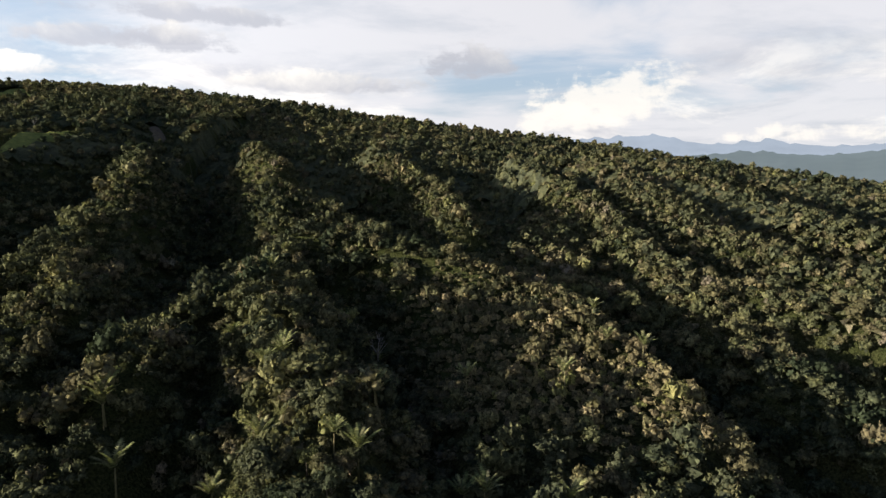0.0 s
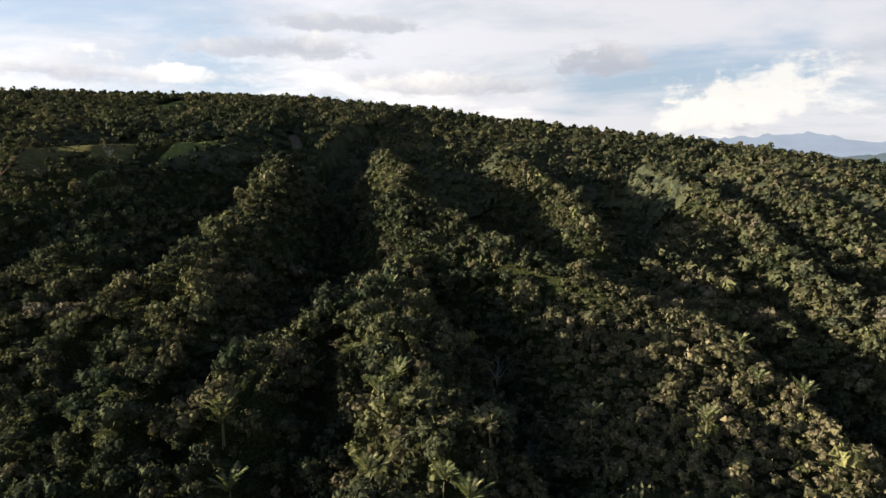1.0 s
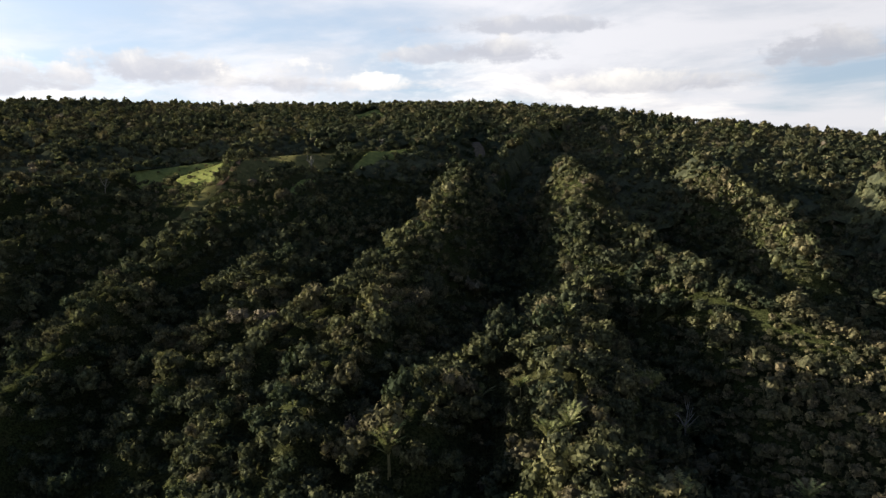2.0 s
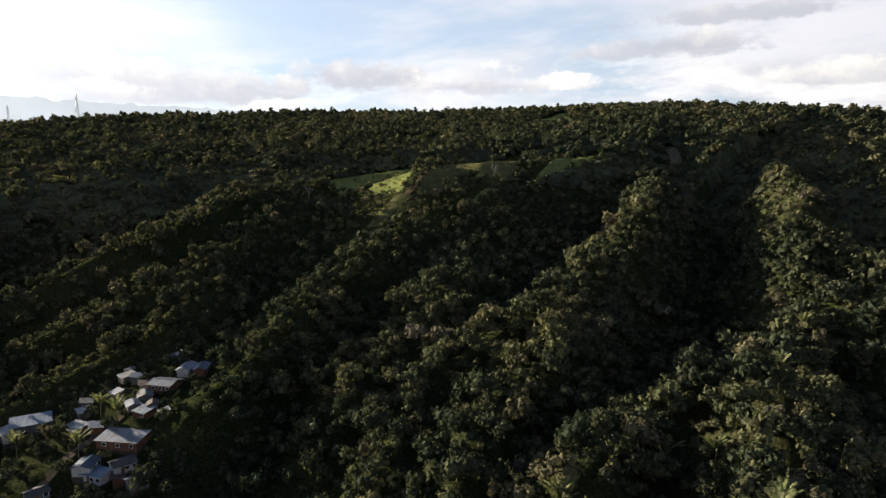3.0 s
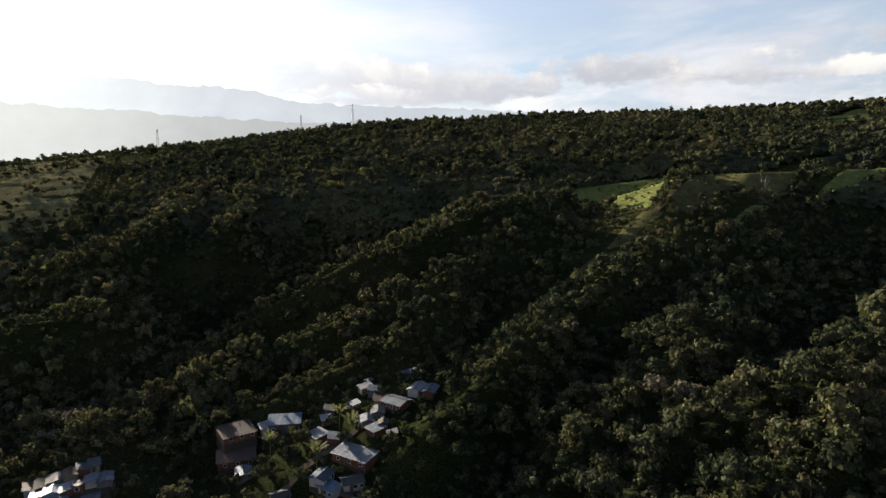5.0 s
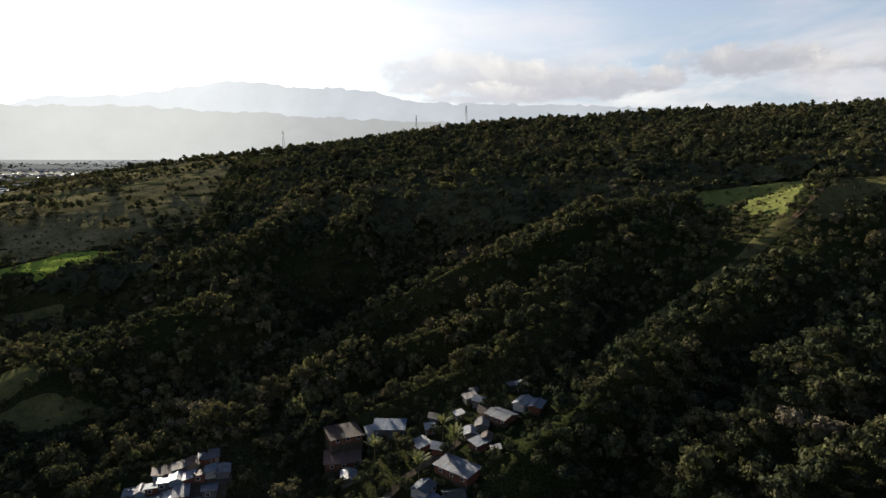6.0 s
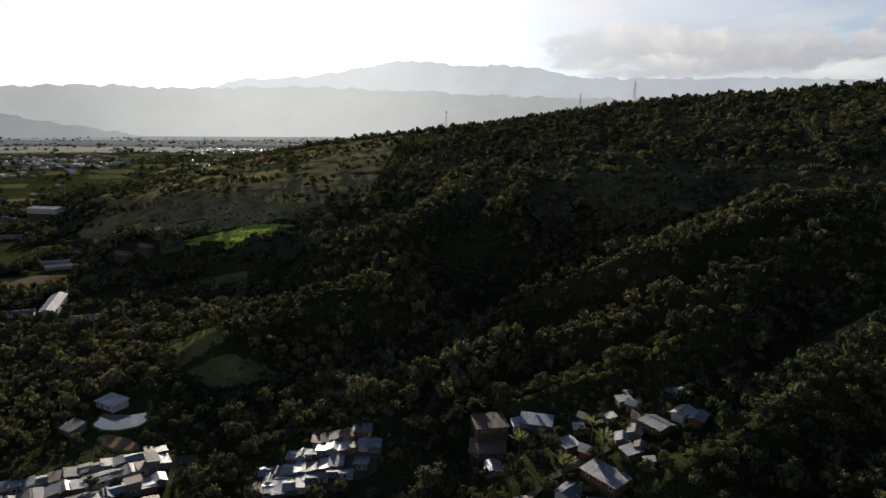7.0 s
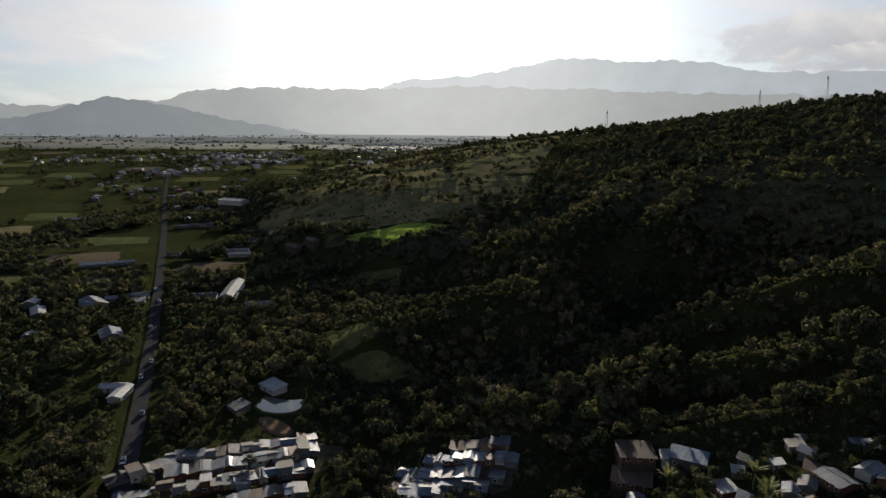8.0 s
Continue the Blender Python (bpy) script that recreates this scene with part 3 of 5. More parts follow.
def in_open_slope(x, y):
    x, y = x + 34 * bumps(x, y, 75, 71, 3), y + 34 * bumps(x, y, 75, 72, 3)
    odd = np.zeros(np.shape(x), bool)
    for (x0, y0), (x1, y1) in zip(OPEN_SLOPE, OPEN_SLOPE[1:] + OPEN_SLOPE[:1]):
        odd ^= ((y0 > y) != (y1 > y)) & (x < (x1 - x0) * (y - y0) / (y1 - y0) + x0)
    return odd


def hedged(x, y, size, wide):
    """True along wandering lines, as hedgerows run, and in some thickets."""
    return (np.abs(bumps(x, y, size, 51, 2)) < wide) | (bumps(x, y, size * 0.8, 61, 3) > 0.62)


gx, gy = np.meshgrid(np.arange(-1640, -500, 9.0), np.arange(-740, -30, 9.0), indexing="ij")
wild = in_open_slope(gx, gy)
cells = wild[:-1, :-1] & wild[1:, :-1] & wild[:-1, 1:] & wild[1:, 1:]
first = (np.arange(gx.shape[0] - 1)[:, None] * gx.shape[1] + np.arange(gx.shape[1] - 1)[None])[cells]
quads = np.stack([first, first + gx.shape[1], first + gx.shape[1] + 1, first + 1], -1)
used, where = np.unique(quads, return_inverse=True)
spots = np.column_stack([gx.ravel()[used], gy.ravel()[used], ground_height(gx, gy).ravel()[used] + 0.5])
tagged(new("grassland", mesh_of("grassland", spots, where.reshape(quads.shape), M_OPEN, True)), "open brownish green grassland on the lower slopes", "grassland", kind="structure")
plot("pasture", [(-1301.2, -552.8), (-1385.6, -589.7), (-1082.4, -355.4), (-961, -335.4)], M_STUBBLE, "long pale strip field below the far town", 0.9, True, 12)
plot("pasture", [(-681, -289.2), (-688.9, -283), (-704.3, -176.2), (-693.5, -194.2)], M_STUBBLE, "dry strip field across the slope", 0.9, True, 8)
plot("pasture", [(-650.4, -249.2), (-657.6, -240.1), (-647.6, -106.5), (-624.3, -114.4)], M_OPEN, "olive strip of rough grazing", 0.9, True, 8)
plot("pasture", [(-790.4, -244.2), (-816.3, -232.7), (-769.2, -87.2), (-742.7, -97.1)], M_CROP, "green strip of crops across the slope", 0.9, True, 10)
# patchwork of fields on the plain, laid out along the road
rng = random.Random(15)
ux, uy = -0.783, -0.622
along_road, row = 330.0, 0
while along_road < 3300:
    deep = 55 + along_road * 0.06
    for k in range(-7, 8):
        wide = 62 + along_road * 0.035
        v = (k + 0.5) * wide + (row % 2) * wide * 0.3
        mx, my = -134 + ux * (along_road + deep / 2) - uy * v, -59 + uy * (along_road + deep / 2) + ux * v
        if rng.random() < 0.45 or abs(v) < wide * 0.3 or mx > -330 or float(ground_height(mx, my)) > 46 + 0.03 * max(0, math.hypot(mx, my) - 650) or in_open_slope(np.array(mx), np.array(my)):
            continue
        mat, words = rng.choice([(M_STUBBLE, "pale stubble field between hedges"), (M_CROP, "green crop field between hedges"), (M_CROP, "dark green field on the valley floor"),
                                 (M_DRY, "dull grass field between hedges"), (M_DRY, "rough grazing on the valley floor"), (M_PATH, "brown ploughed field on the valley floor")])
        half, w = deep * rng.uniform(0.36, 0.47), wide * rng.uniform(0.34, 0.46)
        skew = rng.uniform(-0.12, 0.12)
        plot("crop_field", [(mx + ux * a - uy * (b + a * skew), my + uy * a + ux * (b + a * skew)) for a, b in ((-half, -w), (half, -w), (half, w), (-half, w))], mat, words, 0.5, True, 16)
    along_road, row = along_road + deep, row + 1
field("dirt_patch", -218.1, -67.2, 11, 4.5, 60, M_SOIL, "trodden brown earth beside the pond")
field("housing_ground", -193.9, -63.2, 15.4, 37.8, 32, M_PATH, "bare ground between tight rows of houses", 0.2, False)
field("housing_ground", -202.2, 9.2, 14, 17, 20, M_PATH, "bare ground between crowded small houses", 0.2, False)

# ---- plants ----
bm = bmesh.new()
bmesh.ops.create_icosphere(bm, subdivisions=2, radius=1)
BALL = (np.array([v.co[:] for v in bm.verts]), np.array([[v.index for v in f.verts] for f in bm.faces]))
bm.free()
bm = bmesh.new()
bmesh.ops.create_icosphere(bm, subdivisions=1, radius=1)
SMALL_BALL = (np.array([v.co[:] for v in bm.verts]), np.array([[v.index for v in f.verts] for f in bm.faces]))
bm.free()


def crown_shape(rs, lobes, leaves, ball, leaf, spread=0.62, flat=0.75, lobe=0.3):
    """A crown of unit radius about (0, 0, 0): sprays of leaves held round several boughs, over a shaded heart."""
    verts, faces, base = [], [], 0
    boughs = [(np.array([0, 0, 0.05]), 0.52)]
    for k in range(lobes):
        t, h = rs.uniform(0, 2 * math.pi), rs.uniform(-0.35, 0.6)
        d = spread * math.sqrt(rs.uniform(0.25, 1)) * (1 - 0.45 * max(0, h))
        boughs.append((np.array([math.cos(t) * d, math.sin(t) * d, h * flat]), lobe * rs.uniform(0.75, 1.25)))
    squash = np.array([1, 1, flat + 0.1])
    for c, r in boughs:
        b, f = ball
        v = b * (0.72 * r * rs.uniform(0.7, 1.15, (len(b), 1))) * squash + c
        verts.append(v)
        faces += (f + base).tolist()
        base += len(v)
    share = np.array([r * r for c, r in boughs])
    for k in rs.choice(len(boughs), leaves, p=share / share.sum()):
        c, r = boughs[k]
        n = rs.normal(size=3)
        n[2] = abs(n[2]) * 1.15 - 0.4
        n /= np.linalg.norm(n)
        p = c + n * r * rs.uniform(0.72, 1.22) * squash
        tilt = n * 0.9 + rs.normal(size=3) * 0.5 + np.array([0, 0, 0.25])
        tilt /= np.linalg.norm(tilt)
        u = np.cross(tilt, rs.normal(size=3))
        u /= np.linalg.norm(u)
        w = np.cross(tilt, u)
        s = leaf * rs.uniform(0.6, 1.4)
        verts.append(np.array([p - u * s - w * s * 0.5, p + u * s * rs.uniform(0.5, 1) - w * s * rs.uniform(0.2, 0.6) - tilt * s * 0.25, p + w * s]))
        faces.append([base, base + 1, base + 2])
        base += 3
    return np.concatenate(verts), faces


def trunk_shape(height, radius, rs, limbs=4, sides=6):
    verts, faces = [], []

    def tube(p, q, r0, r1):
        p, q = np.array(p, float), np.array(q, float)
        axis = (q - p) / np.linalg.norm(q - p)
        u = np.cross(axis, [0.3, 0.9, 0.2])
        u /= np.linalg.norm(u)
        w, base = np.cross(axis, u), len(verts)
        for c, r in ((p, r0), ((p + q) / 2 + u * r0 * 0.4, (r0 + r1) / 2), (q, r1)):
            for k in range(sides):
                t = 2 * math.pi * k / sides
                verts.append(c + (u * math.cos(t) + w * math.sin(t)) * r)
        for ring in range(2):
            for k in range(sides):
                i, j = base + ring * sides + k, base + ring * sides + (k + 1) % sides
                faces.append([i, j, j + sides, i + sides])

    tube((0, 0, -0.8), (rs.uniform(-.2, .2), rs.uniform(-.2, .2), height * 0.62), radius, radius * 0.6)
    for k in range(limbs):
        t = 2 * math.pi * (k + rs.uniform(0, 0.6)) / limbs
        tube((0, 0, height * rs.uniform(0.4, 0.6)), (math.cos(t) * height * 0.24, math.sin(t) * height * 0.24, height * rs.uniform(0.72, 0.95)), radius * 0.5, radius * 0.15)
    return verts, faces


# trees: several shapes, each one trunk and one crown mesh
rs = np.random.RandomState(11)
TREE_SHAPES = []
for k in range(8):
    v, f = crown_shape(rs, [8, 7, 9, 6, 9, 7, 10, 6][k], 900, SMALL_BALL, 0.068, [0.74, 0.82, 0.7, 0.85, 0.78, 0.66, 0.8, 0.6][k], [0.75, 0.6, 0.9, 0.5, 0.7, 1.0, 0.65, 1.15][k])
    crown = mesh_of("crown", v, f, M_TREE, True)
    tv, tf = trunk_shape(2.2, 0.07, rs)
    TREE_SHAPES.append((crown, mesh_of("trunk", tv, tf, M_BARK, True)))


def tree(x, y, radius, tall, shape, turn, label):
    """A standing tree whose crown spreads radius metres and tops out tall metres above the ground."""
    crown_mesh, trunk_mesh = TREE_SHAPES[shape]
    ob = new("tree")
    z = float(ground_height(x, y))
    ob.matrix_basis = pose(x, y, z, 0, 0, turn)
    tagged(ob, label, "tree", group="trees of the near slopes")
    crown = part_mesh("crown", crown_mesh, ob)
    crown.location, crown.scale = (0, 0, tall - radius * 0.75), (radius, radius, radius)
    trunk = part_mesh("trunk", trunk_mesh, ob)
    trunk.scale = (tall / 2.2 * 0.8, tall / 2.2 * 0.8, tall / 2.2 * 0.8)
    return ob


def joined_plants(name, spots, shapes, mat, label, category):
    """One mesh of many plants. spots: rows of x, y, z, radius, height factor, turn, shape, tint."""
    V, F, A, base = [], [], [], 0
    for x, y, z, r, tall, turn, k, tint in spots:
        v, f = shapes[int(k) % len(shapes)]
        c, s = math.cos(turn), math.sin(turn)
        p = np.column_stack([(v[:, 0] * c - v[:, 1] * s) * r + x, (v[:, 0] * s + v[:, 1] * c) * r + y, v[:, 2] * r * tall + z])
        V.append(p)
        F.append(f + base)
        A.append(np.full(len(v), tint))
        base += len(v)
    V, F, A = np.concatenate(V), np.concatenate(F), np.concatenate(A)
    me = bpy.data.meshes.new(name)
    me.vertices.add(len(V))
    me.vertices.foreach_set("co", V.astype(np.float32).ravel())
    me.loops.add(F.size)
    me.loops.foreach_set("vertex_index", F.astype(np.int32).ravel())
    me.polygons.add(len(F))
    me.polygons.foreach_set("loop_start", np.arange(0, F.size, 3, dtype=np.int32))
    me.polygons.foreach_set("use_smooth", np.ones(len(F), bool))
    me.attributes.new("plant", "FLOAT", "POINT").data.foreach_set("value", A.astype(np.float32))
    me.materials.append(mat)
    me.update(calc_edges=True)
    return tagged(new(name, me), label, category, kind="stuff")


def unit(rs, **kw):
    v, f = crown_shape(rs, **kw)
    return v, np.array(f)


MID = [unit(rs, lobes=l, leaves=150, ball=SMALL_BALL, leaf=0.115, spread=0.74, flat=h, lobe=0.36) for l, h in ((5, .75), (4, .6), (5, .9), (4, .55), (5, 1.0), (4, .8))]
FAR = [unit(rs, lobes=l, leaves=29, ball=SMALL_BALL, leaf=0.24, spread=0.55, flat=h, lobe=0.5) for l, h in ((0, .75), (1, .6), (0, .9), (1, .7))]
TINY = [unit(rs, lobes=0, leaves=21, ball=SMALL_BALL, leaf=0.3, spread=0.55, flat=h) for h in (.75, .55, .9, .65)]
for v, f in TINY:
    v *= 1.45
SHRUB = [unit(rs, lobes=0, leaves=34, ball=SMALL_BALL, leaf=0.22, spread=0.6, flat=h, lobe=0.4) for h in (.8, 1.0, .65)]

TUFT = [tuple(a) for a in (unit(rs, lobes=0, leaves=9, ball=(BALL[0][:0], np.zeros((0, 3), int)), leaf=0.5, spread=0.6, flat=h) for h in (.8, 1.0))]
HILL_EYE = (-21.0, 35.0)  # the middle of the ground that the flight crosses


def scatter(step, x0, x1, y0, y1, rs, jitter=0.48):
    gx, gy = np.meshgrid(np.arange(x0, x1, step), np.arange(y0, y1, step), indexing="ij")
    n = gx.size
    return gx.ravel() + rs.uniform(-jitter, jitter, n) * step, gy.ravel() + rs.uniform(-jitter, jitter, n) * step


ROAD = [(-133.8, -61.1), (-182.7, -99.1), (-227.7, -133.3), (-287.4, -179.4), (-389.3, -260.6), (-549.3, -389.5), (-825.5, -615.1), (-1221.6, -930.5)]


def near_road(x, y, wide):
    d, _ = along(x, y, [(a, b, 0) for a, b in ROAD])
    return d < wide


CLEAR = []  # building plots: x, y, radius


def in_clear(x, y):
    hit = np.zeros(np.shape(x), bool)
    for cx, cy, r in CLEAR:
        hit |= np.hypot(x - cx, y - cy) < r
    return hit


def in_scrub(x, y):
    c, s = math.cos(radians(20)), math.sin(radians(20))
    u, v = (x - 36) * c + (y - 184) * s, -(x - 36) * s + (y - 184) * c
    return (u / 46) ** 2 + (v / 66) ** 2 < 1


PALMS = [(-61.7, 216.7), (-48.4, 181.2), (-52.2, 129.2), (-43.1, 111.9), (-13.6, 126.9), (-53.6, 159.2), (-64.6, 160.9), (-39.2, 137.5), (-34.4, 115.0),
         (-36.0, 140.1), (-62.2, 114.7), (-68.5, 123.7), (-18.9, 195.2), (-14.8, 107.3), (3.8, 112.6), (46.5, 186.4), (55.1, 165.0), (7.9, 109.0),
         (22.7, 106.2), (-60.7, 247.9), (-63.7, 195.8), (-19.6, 109.5), (46.6, 170.2), (-40.1, 138.9), (-36.3, 143.2), (-13.9, 132.3), (30.2, 148.6),
         (6.4, 150.3), (-68.4, 124.5), (-183.6, 84.8), (-177.4, 73.2), (-195.9, 63.6), (-195.4, 84.0)]
for px, py in PALMS:
    CLEAR.append((px, py, 1.6))
SETTLED = [(-262, 262, 30), (-300, 262, 22), (-198, 81.6, 36), (-205.6, 103.1, 20), (-192.5, -63.7, 36), (-201.1, 7.6, 27)]  # where only low gardens stand between houses


def in_settled(x, y):
    hit = np.zeros(np.shape(x), bool)
    for cx, cy, r in SETTLED:
        hit |= np.hypot(x - cx, y - cy) < r
    return hit


def canopy_height(x, y, cell, tall):
    """Closed canopy seen from afar: domes of crowns of many sizes, and the tint of the crown at each place."""
    best, top, tint = np.full(x.shape, -9.0), np.zeros(x.shape), np.zeros(x.shape)
    i, j = np.floor(x / cell), np.floor(y / cell)

    def rand(a, b, k):
        h = np.sin(a * 127.1 + b * 311.7 + k * 74.7) * 43758.5453
        return h - np.floor(h)

    for di in (-1, 0, 1):
        for dj in (-1, 0, 1):
            a, b = i + di, j + dj
            cx, cy = (a + 0.5 + 0.9 * (rand(a, b, 1) - 0.5)) * cell, (b + 0.5 + 0.9 * (rand(a, b, 2) - 0.5)) * cell
            r = cell * (0.45 + 0.5 * rand(a, b, 3) ** 2)
            d = np.hypot(x - cx, y - cy) / r
            h = tall * (0.45 + 0.55 * rand(a, b, 4)) * np.sqrt(np.maximum(0, 1 - d * d)) + 0.25 * tall * rand(a, b, 4)
            higher = h > best
            best, tint = np.where(higher, h, best), np.where(higher, rand(a, b, 5), tint)
    return np.maximum(best, 0.0), tint

# ---- distant ranges ----
def mountain_range(name, profile, away, foot, mat, label, rough, base=85):
    """A far range round (-20, 30): crest heights by azimuth (degrees left of +y, rise per metre), on slopes with spurs."""
    az = np.arange(profile[0][0], profile[-1][0] + 0.01, 0.35)
    rise = np.interp(az, [p[0] for p in profile], [p[1] for p in profile])
    edge = np.clip(np.minimum(az - az[0], az[-1] - az) / 13, 0.0, 1)
    rows, verts, faces = 14, [], []
    for k in range(rows + 1):
        s = k / rows
        r = foot + (away - foot) * s
        crest = 140 + rise * away
        ridge = bumps(az * 0.55, np.full(az.shape, s * 1.1), 1.0, 21, 4)
        z = base + (crest - base) * s ** 1.25 * (1 + 0.16 * ridge * (1 - s)) + 0.8 * rough * bumps(az * 1.7, np.full(az.shape, s * 6), 1.0, 9, 3) * s
        z = 20 + (z - 20) * (edge * edge * (3 - 2 * edge))
        verts += list(zip(-20 - np.sin(np.radians(az)) * r, 30 + np.cos(np.radians(az)) * r, z))
    n = len(az)
    for k in range(rows):
        for j in range(n - 1):
            faces.append((k * n + j, k * n + j + 1, (k + 1) * n + j + 1, (k + 1) * n + j))
    ob = new(name, mesh_of(name, verts, faces, mat, True))
    return tagged(ob, label, "mountains", kind="structure")


# second colour of each range is its painted haze, glowing paler with distance
H_NEAR = painted_haze("hazy_hill", (0.04, 0.05, 0.045), (0.133, 0.146, 0.157), 0.85)
H_MID = painted_haze("hazy_range", (0.05, 0.055, 0.055), (0.193, 0.201, 0.201), 0.92)
H_FAR = painted_haze("pale_hazy_range", (0.05, 0.055, 0.06), (0.246, 0.263, 0.282), 0.94)
H_EAST = painted_haze("blue_hazy_hills", (0.05, 0.055, 0.06), (0.159, 0.185, 0.224), 0.85)
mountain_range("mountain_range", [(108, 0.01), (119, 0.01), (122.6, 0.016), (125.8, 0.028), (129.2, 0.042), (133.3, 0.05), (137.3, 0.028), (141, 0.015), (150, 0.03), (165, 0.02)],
               3850, 3500, H_NEAR, "dark foothill at the end of the valley with painted haze", 10)
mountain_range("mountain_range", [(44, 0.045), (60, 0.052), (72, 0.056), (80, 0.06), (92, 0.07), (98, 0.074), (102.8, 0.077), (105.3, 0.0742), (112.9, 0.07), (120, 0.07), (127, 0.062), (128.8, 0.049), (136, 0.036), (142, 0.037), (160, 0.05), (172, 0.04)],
               4330, 3900, H_MID, "mountain range behind the valley, grey with painted haze", 14)
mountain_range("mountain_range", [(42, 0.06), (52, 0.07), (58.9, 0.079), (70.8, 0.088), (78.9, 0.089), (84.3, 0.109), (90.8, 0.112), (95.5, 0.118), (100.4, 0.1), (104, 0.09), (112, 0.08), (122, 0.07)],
               4850, 4400, H_FAR, "large mountain paled by painted haze", 14)
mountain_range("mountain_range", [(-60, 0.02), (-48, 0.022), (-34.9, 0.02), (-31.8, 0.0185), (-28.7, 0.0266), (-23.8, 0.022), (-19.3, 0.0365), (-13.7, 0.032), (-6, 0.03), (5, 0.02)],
               4700, 3900, H_EAST, "hills far beyond the ridge in painted blue haze", 16)

# blue-green tone of these foothills is haze painted as emission
H_FOOT = painted_haze("foothills_painted_haze", (0.04, 0.05, 0.045), (0.085, 0.105, 0.115), 0.72)
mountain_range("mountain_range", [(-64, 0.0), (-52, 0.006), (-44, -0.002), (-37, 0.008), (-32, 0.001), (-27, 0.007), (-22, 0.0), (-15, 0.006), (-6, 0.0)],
               2700, 1250, H_FOOT, "wooded foothills beyond the ridge in painted blue-green haze", 7, 20)

# the plain's far end: sheets laid over it, haze painted as glow, paler by steps below the ranges
az = np.arange(84, 166.1, 1.0)


def plain_haze_sheet(near, far, air, share):
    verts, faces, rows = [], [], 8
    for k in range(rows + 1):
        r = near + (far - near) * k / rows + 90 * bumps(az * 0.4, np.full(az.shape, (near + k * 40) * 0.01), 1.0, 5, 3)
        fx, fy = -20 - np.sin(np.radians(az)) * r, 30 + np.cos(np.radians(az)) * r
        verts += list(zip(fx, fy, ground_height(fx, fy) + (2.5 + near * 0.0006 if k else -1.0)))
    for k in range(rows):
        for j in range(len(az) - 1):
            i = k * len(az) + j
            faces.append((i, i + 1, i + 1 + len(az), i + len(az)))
    mat = painted_haze("painted_plain_haze", (0.075, 0.08, 0.05), air, share, 0.3)
    tagged(new("plain_haze_sheet", mesh_of("plain_haze_sheet", verts, faces, mat, True)), "far end of the farmed plain, haze painted as a glow", "plain", kind="structure")


# glow colour and its share grow outwards to imitate thickening haze
plain_haze_sheet(2350, 2900, (0.050, 0.054, 0.050), 0.5)
plain_haze_sheet(2760, 3400, (0.090, 0.095, 0.092), 0.65)
plain_haze_sheet(3250, 4900, (0.155, 0.163, 0.162), 0.8)

# ---- buildings ----
def box(bm, x0, x1, y0, y1, z0, z1):
    v = [bm.verts.new((x, y, z)) for z in (z0, z1) for x, y in ((x0, y0), (x1, y0), (x1, y1), (x0, y1))]
    for f in ((3, 2, 1, 0), (4, 5, 6, 7), (0, 1, 5, 4), (1, 2, 6, 5), (2, 3, 7, 6), (3, 0, 4, 7)):
        bm.faces.new([v[i] for i in f])


def slab(bm, corners, thick):
    """A sheet of that thickness under four corners."""
    top = [bm.verts.new(c) for c in corners]
    low = [bm.verts.new((c[0], c[1], c[2] - thick)) for c in corners]
    bm.faces.new(top)
    bm.faces.new(low[::-1])
    for i in range(4):
        j = (i + 1) % 4
        bm.faces.new((top[j], top[i], low[i], low[j]))


M_PLINTH = plain_surface("rough_stone_footing", (0.045, 0.04, 0.033), (0.085, 0.075, 0.06), 0.9, 0.95)
HAMLET = "houses of the hillside hamlet"


